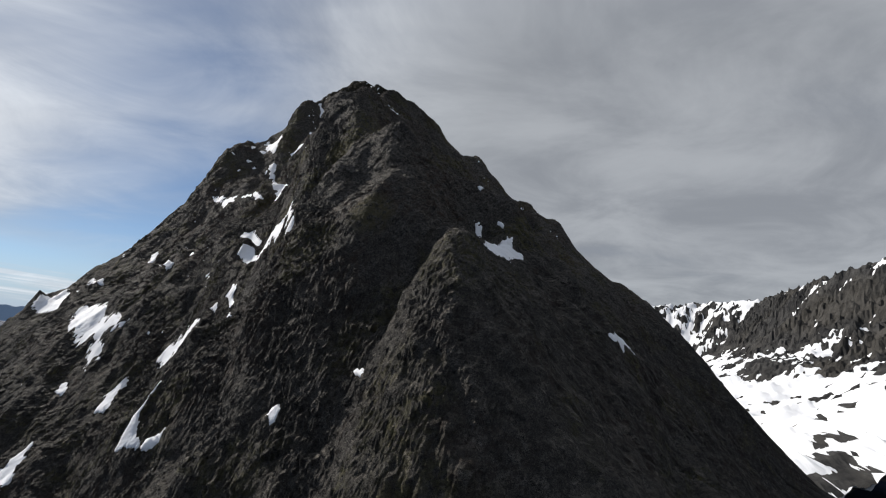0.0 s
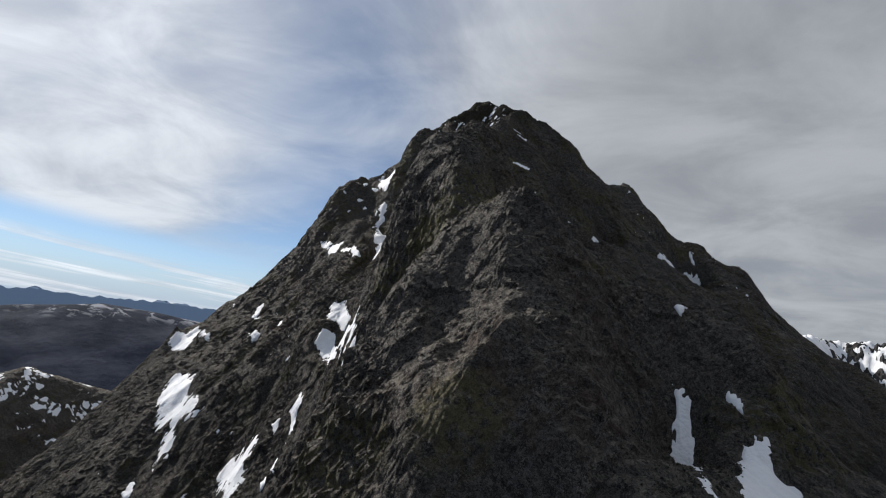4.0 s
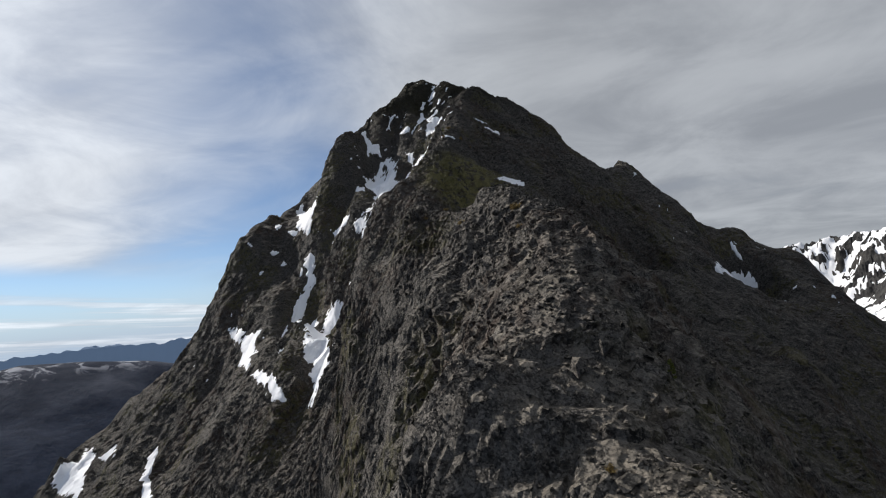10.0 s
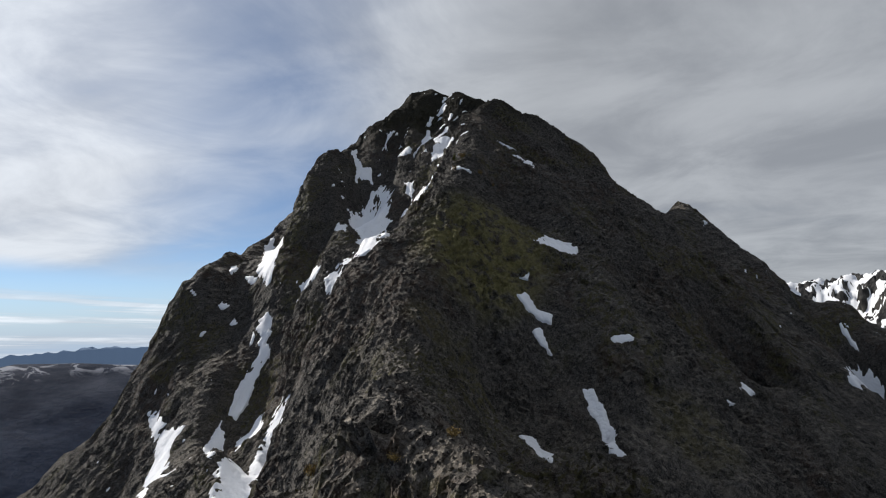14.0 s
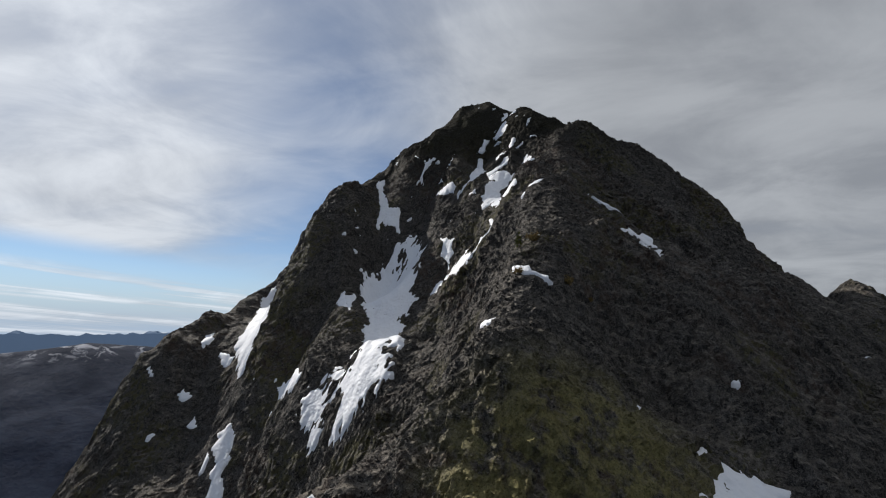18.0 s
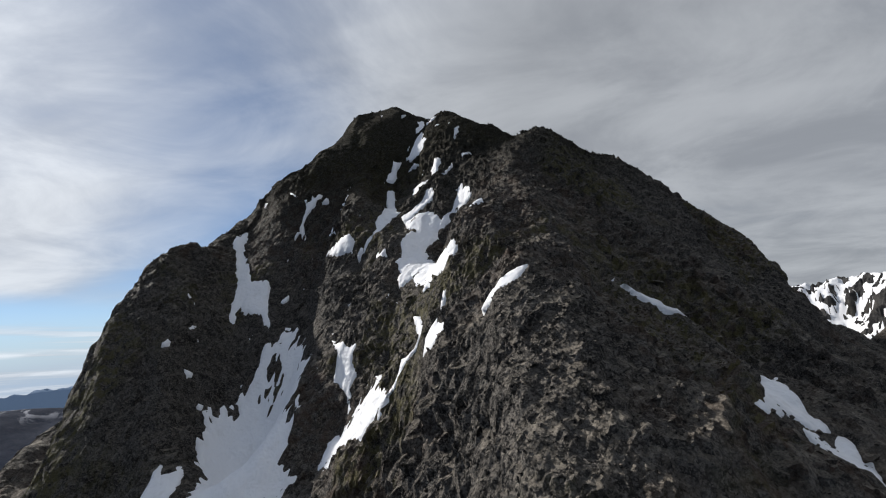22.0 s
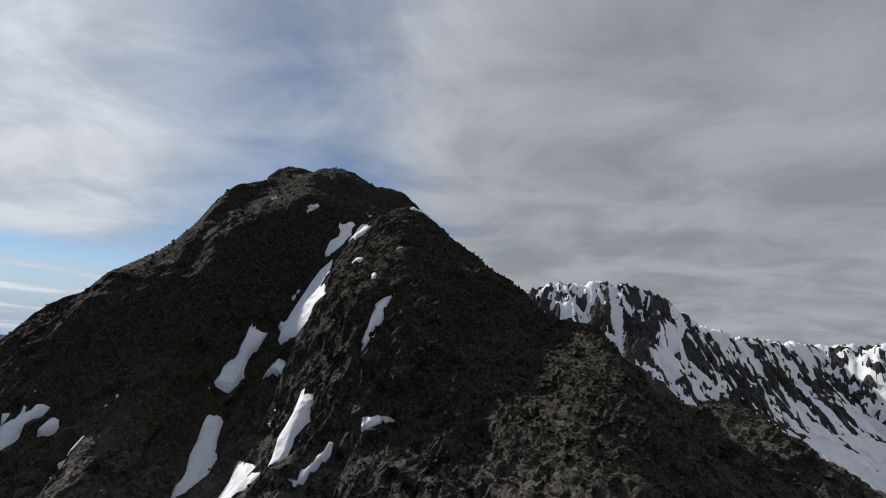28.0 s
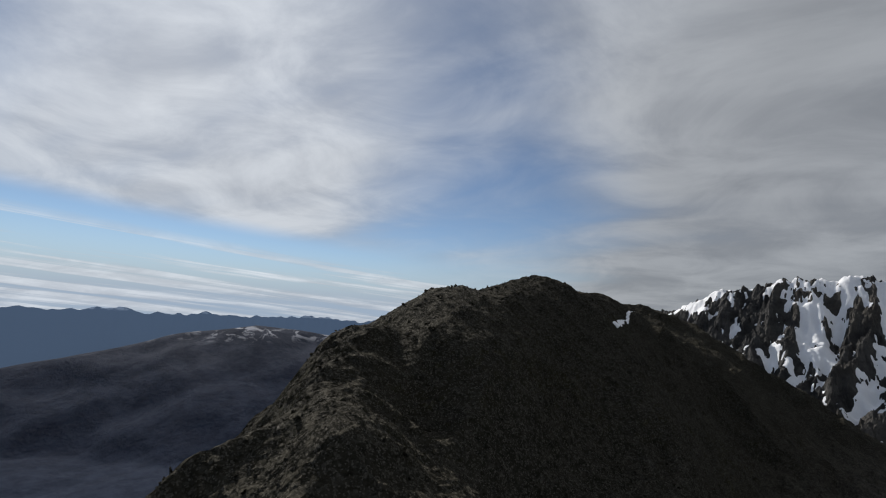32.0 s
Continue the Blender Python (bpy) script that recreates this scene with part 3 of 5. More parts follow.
def horizon_material():
    """Ranges at the edge of sight: a backdrop whose blue colour and faint glow stand in for air haze."""
    m, N, b, p, geo = material("distant_ranges")
    xyz = N.node("ShaderNodeSeparateXYZ")
    N.put(xyz, 0, p)
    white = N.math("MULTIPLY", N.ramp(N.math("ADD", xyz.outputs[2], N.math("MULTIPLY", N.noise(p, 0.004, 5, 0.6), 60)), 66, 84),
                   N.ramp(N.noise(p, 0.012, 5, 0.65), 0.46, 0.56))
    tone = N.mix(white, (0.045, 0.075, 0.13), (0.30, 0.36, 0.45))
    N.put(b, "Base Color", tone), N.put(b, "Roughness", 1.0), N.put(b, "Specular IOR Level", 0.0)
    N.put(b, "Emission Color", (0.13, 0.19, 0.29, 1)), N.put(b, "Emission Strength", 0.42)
    return m


def plant_material(name, dark, light):
    m, N, b, p, geo = material(name)
    rnd = geo.outputs["Random Per Island"]
    N.put(b, "Base Color", N.mix(rnd, dark, light)), N.put(b, "Roughness", 0.8), N.put(b, "Specular IOR Level", 0.2)
    return m


ROCK, SNOW_MAT, FAR_ROCK, VALLEY, HORIZON = rock_material(), snow_material(), far_rock_material(), valley_material(), horizon_material()
NEEDLES = plant_material("needles", (0.035, 0.05, 0.012), (0.13, 0.13, 0.02))
DRY_GRASS = plant_material("dry_grass", (0.10, 0.065, 0.022), (0.24, 0.17, 0.06))
BARK = plant_material("bark", (0.05, 0.04, 0.03), (0.08, 0.065, 0.05))


# ---- the mountain ----
def spread(stops):
    """Places along an axis from runs of (start, end, step)."""
    out = []
    for a, b, step in stops:
        out.append(np.arange(a, b - step * 0.25, step))
    out.append([stops[-1][1]])
    return np.concatenate(out)


def from_arrays(name, verts, faces, mat, smooth=False):
    """A mesh object from arrays of places and of quads or triangles."""
    verts, faces = np.asarray(verts, np.float32).reshape(-1, 3), np.asarray(faces, np.int32)
    me = bpy.data.meshes.new(name)
    me.vertices.add(len(verts))
    me.vertices.foreach_set("co", verts.reshape(-1))
    me.loops.add(faces.size)
    me.loops.foreach_set("vertex_index", faces.reshape(-1))
    me.polygons.add(len(faces))
    me.polygons.foreach_set("loop_start", np.arange(0, faces.size, faces.shape[1], dtype=np.int32))
    me.update(calc_edges=True)
    me.validate()
    me.materials.append(mat)
    me.polygons.foreach_set("use_smooth", np.full(len(faces), smooth))
    return new(name, me)


def grid_faces(w, h, keep=None):
    i = (np.arange(h - 1)[:, None] * w + np.arange(w - 1)[None])
    if keep is not None:
        i = i[keep]
    i = i.reshape(-1)
    return np.stack([i, i + 1, i + w + 1, i + w], -1)


def sheet(name, xs, ys, height, mat, smooth=False):
    gx, gy = np.meshgrid(xs, ys)
    gz = height(gx, gy)
    return from_arrays(name, np.stack([gx, gy, gz], -1), grid_faces(len(xs), len(ys)), mat, smooth)


# ---- snow left in the gullies and on the ledges ----
DRIFTS = []


def snow_patch(*outline):
    """Notes old snow by the outline, in plan, of the ground that it covers."""
    DRIFTS.append(np.array(outline, float))


def drift_size(a):
    """Half the mean width of an outline."""
    b = np.roll(a, -1, 0)
    area = abs((a[:, 0] * b[:, 1] - a[:, 1] * b[:, 0]).sum()) / 2
    return max(area / np.hypot(*(b - a).T).sum(), 0.2)


def drift_mask(a, x, y):
    """Above 0 on the snow: the depth inside its outline by its own width, with a frayed edge."""
    far, odd = np.full(x.shape, 1e9), np.zeros(x.shape, bool)
    for (px, py), (qx, qy) in zip(a, np.roll(a, -1, 0)):
        dx, dy = qx - px, qy - py
        s = np.clip(((x - px) * dx + (y - py) * dy) / (dx * dx + dy * dy + 1e-9), 0, 1)
        far = np.minimum(far, np.hypot(x - px - s * dx, y - py - s * dy))
        odd ^= ((py > y) != (qy > y)) & (x < px + dx * (y - py) / (dy if dy else 1e-9))
    wide = drift_size(a)
    edge = 0.3 * soft_noise(x / (wide * 2.2), y / (wide * 2.2), 31) + 0.32 * soft_noise(x / 1.9, y / 1.9, 32) + 0.36 * ridged(x / 1.3, y / 1.3, 36) - 0.1 + 0.34 * soft_noise(x / 0.8, y / 0.8, 34)
    return np.where(odd, far, -far) / wide + 0.18 + 0.7 * edge


snow_patch((7.5, 125.2), (9.2, 125.1), (7.2, 106.2), (8.1, 103.6), (13.3, 117.8), (14.6, 120.4), (17.1, 121.3), (17.8, 119.2), (20.2, 119.7), (19.1, 115.4), (14.7, 103.5), (12, 101.4), (9.7, 100.5), (7.8, 101.8), (6.2, 106.2))
snow_patch((10.3, 131.7), (8.8, 129.1), (7.8, 129.7))
snow_patch((13.7, 124.5), (15.6, 123.6), (15, 122.6), (13.2, 124))
snow_patch((-135.4, 326.2), (-148.9, 357.7), (-123.6, 322.6), (-126.7, 317.2))
snow_patch((-109.2, 185), (-105.2, 184.2), (-98.9, 181.6), (-88.7, 171.7), (-88.2, 167.7), (-86.5, 164.2), (-85.2, 158.9), (-94.2, 168.4))
snow_patch((-77.7, 159.8), (-66.1, 145.8), (-75.7, 165.8), (-78.2, 170), (-78.5, 172.7), (-72.7, 163.3), (-67.5, 144.7))
snow_patch((-123.9, 176.9), (-124.4, 181), (-119.2, 181.9), (-118, 180.5), (-118.5, 177.4), (-119.2, 175.6))
snow_patch((-152.5, 193.9), (-147.8, 193.3), (-145.2, 189), (-149.2, 190.2))
snow_patch((-65.3, 99.4), (-64.5, 100.8), (-60.3, 104.6), (-62.2, 103.4), (-62.5, 101.4), (-61.7, 99.6), (-58.8, 97.7), (-55.9, 98.2), (-55, 98.3), (-55.1, 97), (-57.6, 97.1))
snow_patch((-153.1, 166.9), (-152.8, 170.1), (-147.1, 171.5), (-143.1, 174.6), (-142, 172.3), (-139.8, 166.3), (-140, 162.8))
snow_patch((-124.4, 177.5), (-123.3, 181.2), (-119, 182.9), (-117.7, 180.8), (-119.1, 177), (-120.7, 175.6))
snow_patch((-152, 191.4), (-147.9, 191.9), (-144.9, 187.5))
snow_patch((39, 111), (46.7, 124.5), (48.8, 124.1), (47.7, 117.5), (42.4, 111.9), (39.6, 110))
snow_patch((-16.8, 87.7), (-14.3, 87.4), (-13, 84.6), (-14.7, 86.5))
snow_patch((-31.6, 88.5), (-30.3, 89), (-28.7, 88), (-29.4, 87.2), (-30.2, 87))
snow_patch((-83.9, 190.7), (-79.8, 190.4), (-64.6, 167.9), (-48, 138.7), (-45.9, 135.3), (-45.4, 134), (-46, 133.1), (-47.5, 133.9), (-47.7, 135.2), (-56.6, 150.6), (-77.5, 182), (-82, 186.8), (-85.5, 187.9))
snow_patch((-99, 218), (-90.2, 215.4), (-84.3, 207.7), (-84.8, 205.3), (-90.9, 210.5))
snow_patch((-175.4, 222.6), (-180.6, 231), (-176.4, 234.2), (-166.2, 227.1), (-150.8, 211.7), (-136.5, 202), (-135.5, 200.5), (-146, 203.4), (-139.7, 198.3), (-139, 194.8), (-144.5, 196.1), (-147.9, 201), (-149.8, 204), (-161, 210.2))
snow_patch((-142.3, 226.6), (-130.4, 221.7), (-132.5, 219.7))
snow_patch((-79, 172.4), (-80.1, 175.7), (-75.5, 169.8), (-77.6, 169.3), (-80.9, 172))
snow_patch((-85.7, 172.7), (-83, 171.8), (-81.9, 170), (-82.5, 169.1))
snow_patch((61.5, 275.8), (66.7, 278), (73.1, 279.1), (70.6, 275), (64.1, 271.2), (62.3, 273.2))
snow_patch((-109.9, 287.3), (-107.8, 289.3), (-101, 288.7), (-81.5, 242.1), (-88.4, 251.5), (-95.1, 259.2), (-84.2, 237.2), (-87.4, 230.8), (-90.7, 238.4), (-95.2, 245), (-99, 252.5))
snow_patch((-159.7, 305), (-155.9, 304.5), (-149.1, 297.9), (-137.2, 292.6), (-137.9, 288.9), (-130, 273.2), (-125.8, 263.5), (-145.8, 289), (-145.1, 291.9), (-150.8, 297.1), (-156.8, 302.3))
snow_patch((-118.5, 254.4), (-113.2, 251), (-103.9, 241.3), (-99.9, 236.8), (-96.7, 234.3), (-97, 233.7), (-99.7, 234.3), (-103.2, 238), (-111.5, 246.4))
snow_patch((-322.5, 368), (-317.8, 375.8), (-330.5, 398.5), (-300.6, 376.3), (-292.8, 362.6), (-217, 287.2), (-197.1, 271.1), (-203.8, 273.6), (-293.4, 355.6))
snow_patch((-287, 365.1), (-277.1, 367.7), (-204.1, 292.5), (-280.8, 363.1))
snow_patch((-179.3, 278.6), (-181.8, 286), (-179.9, 288), (-177.5, 284.1), (-176.3, 279.7), (-158.5, 260.4), (-140.2, 235.6), (-157.3, 251.3), (-155.3, 253.6))
snow_patch((-125.8, 225.3), (-124.7, 226.7), (-121, 223), (-121.3, 220.5))
snow_patch((-96.1, 212), (-94.3, 213.8), (-87.4, 213.1), (-89.2, 212.4), (-89.2, 209.8), (-92.9, 210.2))
snow_patch((-91.8, 306.1), (-94.2, 313.1), (-95, 317.3), (-95.8, 319.7), (-101.6, 329.8), (-100.4, 333), (-98.4, 335.2), (-98.1, 336.3), (-96.9, 338.1), (-96, 337), (-96.7, 335.4), (-97.9, 333.7), (-91.5, 321.3), (-89, 322.8), (-93, 335), (-93.8, 338.1), (-93.7, 339.8), (-90.7, 338), (-88.3, 333.5), (-86.9, 325.9), (-87.4, 324.1), (-86.3, 321.8), (-84.5, 320.5), (-86.1, 319.4), (-87.3, 317.7), (-87.6, 315.9), (-85.6, 314.8), (-79.9, 300.3), (-79.6, 298.1))
snow_patch((-81.3, 321.1), (-80.1, 322.3), (-77.4, 322.1), (-75.7, 322), (-73.4, 321), (-71.6, 316.3), (-72, 315.3), (-74.4, 315.7), (-77.5, 318.5))
snow_patch((-69.7, 316.2), (-69.1, 317.4), (-67.4, 316.1), (-67, 316.9), (-68.5, 322), (-66.6, 318.2), (-66.2, 315.9), (-67.1, 315.9), (-68.2, 316), (-69.6, 315.8), (-71, 316))
snow_patch((-66.2, 314), (-65.7, 314.7), (-64.3, 314.5), (-63.6, 316.2), (-63, 315.9), (-63.5, 314.7), (-64, 313.9), (-61.1, 309.1), (-62.1, 309.9), (-63.3, 310.6), (-64.5, 311.8), (-65.8, 313.1))
snow_patch((-80.8, 326.2), (-80.4, 327.7), (-82.2, 330.6), (-79.6, 328.4), (-77.6, 327.6), (-77.8, 327), (-78.3, 326.5), (-77.3, 325.5), (-78.2, 325.1), (-77.7, 323.7), (-77, 322.5), (-77.9, 323.2), (-78.8, 324.8))
snow_patch((-71.6, 341), (-67.5, 341), (-65.4, 339.6), (-63.9, 340.4), (-62.5, 340.8), (-63, 342.5), (-61.8, 341.9), (-59.5, 339.3), (-60.4, 338.3), (-62.3, 339.5), (-63.8, 339.5), (-65.2, 338.4), (-66.8, 336.5), (-68.2, 334.5), (-68.9, 334), (-68.2, 333.3), (-69.4, 331.7), (-69.9, 329.6), (-70.9, 329.6), (-71.7, 330.7), (-70.3, 332.1), (-71.7, 333.6), (-71.8, 334.9), (-71.1, 335.7), (-69.7, 335.9), (-69.8, 337.8), (-71.5, 339.9))
snow_patch((-64, 336.5), (-62.5, 336.9), (-58.8, 322.5), (-58.5, 321.1), (-59.3, 320.7), (-60.6, 321.3))
snow_patch((-88, 345.4), (-86.2, 344.2), (-82, 342.2), (-80.6, 341.7), (-81.5, 341.5), (-80, 341), (-77.9, 341.5), (-77.6, 343.3), (-76.7, 345.6), (-77.1, 351.5), (-77.4, 353.8), (-76.5, 354.2), (-75.3, 351.7), (-74.4, 346.7), (-73.5, 345), (-75.2, 343), (-75.8, 342.2), (-77.7, 341.1), (-79, 340.8), (-80.9, 340.5), (-80.2, 340.9), (-83.1, 341.6), (-86.4, 343.2))
snow_patch((-71.8, 341.5), (-73.2, 343.6), (-71.8, 343.1), (-69.5, 343.7), (-68.4, 344.2), (-69.2, 344.9), (-67.1, 344.1), (-66.1, 342.7), (-67.9, 342.4), (-69.6, 342), (-70.9, 341.6))
snow_patch((-71.9, 347.1), (-71.2, 349.2), (-67.3, 345.3), (-67.1, 347.2), (-66.7, 348.5), (-65.9, 347.2), (-66.1, 345.6), (-68.4, 345.7), (-70, 345.4), (-70.8, 344.8))
snow_patch((-65.5, 344.5), (-63.7, 345.3), (-63.1, 345.5), (-63.4, 345), (-64.9, 344.4))
snow_patch((-72.8, 357.2), (-71.5, 358.9), (-70.1, 359.4), (-68.8, 354.5), (-70.9, 354.9))
snow_patch((-77.5, 355.4), (-76.6, 356.2), (-76.1, 357.2), (-74.5, 357), (-75.6, 356.2), (-76.4, 355.7))
snow_patch((-61.8, 345.7), (-60.5, 346), (-59.4, 346), (-60.5, 345.4))
snow_patch((-62.7, 348.3), (-62.1, 350.5), (-61.5, 350.1), (-62.2, 348))
snow_patch((-98.2, 353.1), (-95.1, 351.3), (-92.9, 350.7), (-92, 350.9), (-90.2, 351.2), (-91, 350.6), (-91.6, 350.1), (-92.8, 349.6), (-93.7, 348.9), (-95.1, 347.9), (-95.6, 347.7), (-94.2, 349), (-93.5, 349.9), (-93.1, 350.4), (-96.7, 351.7))
snow_patch((-104.1, 339.7), (-104.3, 341.4), (-103.6, 342.7), (-104.8, 343.7), (-104.9, 345), (-106.2, 346.7), (-107.5, 348.9), (-109.2, 351.4), (-109.5, 353.8), (-107.8, 351.4), (-106.2, 349.2), (-103.6, 345.8), (-101.7, 344.4), (-98.9, 344.3), (-99.6, 343.2), (-99.3, 342.1), (-97.1, 340.8), (-96.9, 340.3), (-97.9, 340.4), (-98.8, 341.4), (-101.1, 342.1), (-103.5, 341.8), (-102.9, 339.9))
snow_patch((-96.1, 342.7), (-95.2, 343.4), (-94.3, 343.7), (-94.5, 342.9), (-95.4, 342.6))
snow_patch((-74.7, 333.9), (-76.9, 338.5), (-76.5, 338.8), (-73.9, 333.7))
snow_patch((-47.5, 307.5), (-46.7, 307.2), (-45.5, 307), (-44, 306.9), (-43.3, 306.6), (-38, 315.3), (-42.1, 306.9), (-43.7, 306), (-44.8, 306.1), (-45.7, 306.5))
snow_patch((-58.8, 301.6), (-57.7, 301.9), (-56.7, 301.2), (-55.5, 301.3), (-54.3, 301.9), (-55, 300.6), (-56, 299.8), (-57.4, 299.9))
snow_patch((-57.5, 298.7), (-56.9, 299), (-56.3, 299), (-56.9, 298.7))
snow_patch((-57.2, 277.1), (-56.5, 277.2), (-55.7, 276.5), (-54.9, 276.3), (-54.8, 275.7), (-54.1, 275.4), (-52.9, 275.7), (-52.5, 275.2), (-51.9, 275.3), (-53.1, 274.8), (-53.6, 275.1), (-54.6, 275.1), (-55.3, 275.1), (-56.1, 275.3), (-56.8, 275.9))
snow_patch((-55.5, 286.8), (-54.9, 287.6), (-54.3, 287.3), (-55.1, 286.7))
snow_patch((-42.8, 295.6), (-39.7, 302.2), (-36.6, 305.8), (-38.1, 299.9), (-37.5, 299.2), (-38.4, 298.1), (-39.8, 298.6), (-41.7, 296.2))
snow_patch((-60.4, 273.5), (-59, 271.6), (-58, 270.7), (-58.4, 267.9))
snow_patch((-33.4, 282.7), (-32.1, 283.3), (-32.5, 282.5), (-33.3, 282.3))
snow_patch((-44.9, 270.2), (-43.2, 277.1), (-44.5, 269.7))
snow_patch((-40.9, 268.5), (-39.2, 271.2), (-38.4, 270.6), (-40.5, 268.3))
snow_patch((-38.5, 270.2), (-36.8, 270.2), (-34.6, 270.6), (-32.5, 270.7), (-33.2, 270.1), (-36.2, 268.4), (-38, 268.9))
snow_patch((-40.1, 265.2), (-38.2, 269.4), (-34.9, 271), (-32.1, 269.8), (-33, 265.2), (-36.1, 265.1), (-38.6, 264.9))
snow_patch((-44, 256), (-42.5, 257.3), (-40.4, 256.2), (-38.1, 256.4), (-38.8, 255.3), (-40.6, 255.4), (-42.7, 255.3))
snow_patch((-42.1, 253.4), (-40.4, 254.6), (-40, 253.7), (-39.1, 252.5), (-40.1, 252.7))
snow_patch((-35.4, 250), (-33.6, 249.9), (-32.9, 247.9), (-31.7, 244.5), (-32.5, 238.8), (-32.1, 237.7), (-33.2, 237.4), (-33.9, 238.6), (-33.8, 245.9), (-34.6, 247.7))
snow_patch((-44.7, 242.6), (-43, 244.1), (-42, 239.4), (-40.6, 237.9), (-41.1, 236.3), (-42.7, 237.1))
snow_patch((-30.1, 254), (-28.2, 254.8), (-25.6, 255), (-26.4, 254), (-29.5, 253.3))
snow_patch((-43.5, 258.6), (-41.4, 259.8), (-41.9, 258.7))
snow_patch((53.2, 342.1), (56.6, 341.5), (59.6, 338.9), (33.8, 305.1), (32.8, 305.9))
snow_patch((55.3, 346.9), (56.6, 344.9), (57.9, 342.5), (56.1, 343.1), (54.7, 344.6))
snow_patch((-0.2, 283.5), (3.5, 285.5), (1.3, 283.1), (-8.3, 262.5))
snow_patch((-40.6, 296.8), (-36.9, 298.8), (-37.9, 294.1))
snow_patch((-11.9, 259.8), (-10.3, 259.9), (-11.7, 259.1))
snow_patch((-114.5, 314.1), (-110.3, 314.4), (-102.8, 303.4), (-111.1, 311.9))
snow_patch((-99.7, 300.4), (-96.2, 301.6), (-94.6, 299.6), (-98, 299.6))
snow_patch((-127.4, 296.5), (-127.8, 300.9), (-126.3, 303.9), (-122.5, 305.3), (-120.6, 306.7), (-120.7, 305.4), (-123.6, 304), (-125.3, 301.1), (-126.2, 297.3))
snow_patch((-121.7, 292.1), (-119.1, 294.4), (-117.6, 297.2), (-115.2, 296.2), (-111.6, 287.5), (-111.5, 282.5))
snow_patch((-128.1, 288.3), (-128.1, 291.5), (-128.1, 295.1), (-125.2, 293.4), (-124.1, 290.8), (-103.4, 257.8), (-105, 258.3))
snow_patch((-127.6, 310.4), (-125.3, 311.3), (-121.6, 309.3), (-123.5, 308.4))
snow_patch((-104.1, 323.5), (-101.7, 325.4), (-98.8, 316.2))
snow_patch((-126.9, 297.5), (-126.1, 302.6), (-123.4, 306.4), (-122, 305.4), (-122.9, 302.1), (-124.9, 297.5))
snow_patch((-125.2, 308.2), (-123, 309.5), (-121.3, 308.7), (-122.8, 306.6))
snow_patch((-72.3, 332.8), (-69.2, 339.8), (-62.1, 318.1), (-64.2, 317.9), (-69.6, 329.7))
snow_patch((-105.7, 349.4), (-101.8, 344.1), (-97.7, 342.5), (-99.1, 340.7), (-102.5, 341.1))
snow_patch((-133, 323.5), (-136.2, 327.7), (-129.5, 322))
snow_patch((-71.5, 361.1), (-71.7, 362.2), (-71.1, 362.7), (-71.2, 363.7), (-70, 364.7), (-69.8, 362.8), (-69.9, 360.9), (-70.3, 360.5))
snow_patch((-68.9, 360.7), (-69.5, 363.8), (-69.5, 365.5), (-68.7, 365.7), (-66.6, 360), (-67.5, 359.5))
snow_patch((-72.9, 355.7), (-72.5, 355.9), (-73.5, 357.2), (-71.8, 356.5), (-70.8, 356.6), (-69.2, 356.7), (-68.2, 355), (-68.9, 354.5), (-69.1, 353.7), (-70.6, 354.2))
snow_patch((-70.2, 357.9), (-70.3, 359.2), (-69.9, 359.2), (-69.4, 358), (-69.6, 357.2))
snow_patch((-78.2, 354.5), (-77.5, 355.1), (-77.5, 355.5), (-76.6, 356.1), (-76.5, 356.8), (-76.3, 357.2), (-75.3, 356.7), (-75.7, 356.2), (-75.6, 355.5), (-76.4, 354.9), (-77.4, 354.7))
snow_patch((-62.5, 347.8), (-62.4, 348.4), (-61.9, 348.9), (-62.4, 350), (-62.5, 350.3), (-61.5, 351), (-61, 351.4), (-61.2, 350.8), (-61.6, 349.9), (-61.3, 349.4), (-61.7, 348.7), (-62.1, 348.4), (-62.3, 347.9))
snow_patch((-15.1, 470.9), (-9.5, 470.1), (-10.7, 468.5), (-14.3, 469.1))
snow_patch((-4.2, 480.7), (4.9, 487.7), (13.3, 499.4), (0.5, 479.1))
snow_patch((-73.2, 354.4), (-72.5, 354.5), (-70.8, 353), (-70.4, 352.2), (-71.9, 353.5))
snow_patch((-63.8, 352.9), (-63.3, 352.9), (-62.9, 352.2), (-63.2, 351.8))
snow_patch((-75.2, 362.7), (-74.2, 363.5), (-73.9, 363.5), (-74.6, 362.8))
snow_patch((-66.8, 386), (-66.2, 388.6), (-67.5, 390.3), (-66.8, 391.3), (-65.4, 391.1), (-63.8, 389), (-63.7, 388.2), (-65.5, 388.3), (-65.8, 386.1), (-66.9, 385.4), (-67.8, 384.7), (-68.2, 385.2), (-67.6, 385.8))
snow_patch((-64.8, 365.5), (-63.6, 365.8), (-62.7, 366.9), (-62.1, 366.6), (-63.1, 365.6), (-63.7, 365.2))
snow_patch((-75.1, 363.2), (-74.5, 363.6), (-74.2, 363.9), (-73.8, 363.8), (-74.1, 363.4), (-74.5, 363.2))
snow_patch((-60.4, 397.5), (-58.7, 397), (-56.7, 399.3), (-53.5, 400), (-52, 401), (-50.8, 400.2), (-53.7, 396), (-54.1, 397.6), (-56.1, 397.2), (-57.6, 396.7), (-59, 394.2))
snow_patch((-76.8, 433.5), (-79.4, 458.5), (-82.6, 489.8), (-75.8, 433.8))
snow_patch((-141.2, 338.9), (-150.6, 353.6), (-148.5, 357.3), (-147.2, 354.3), (-134.4, 331.5))
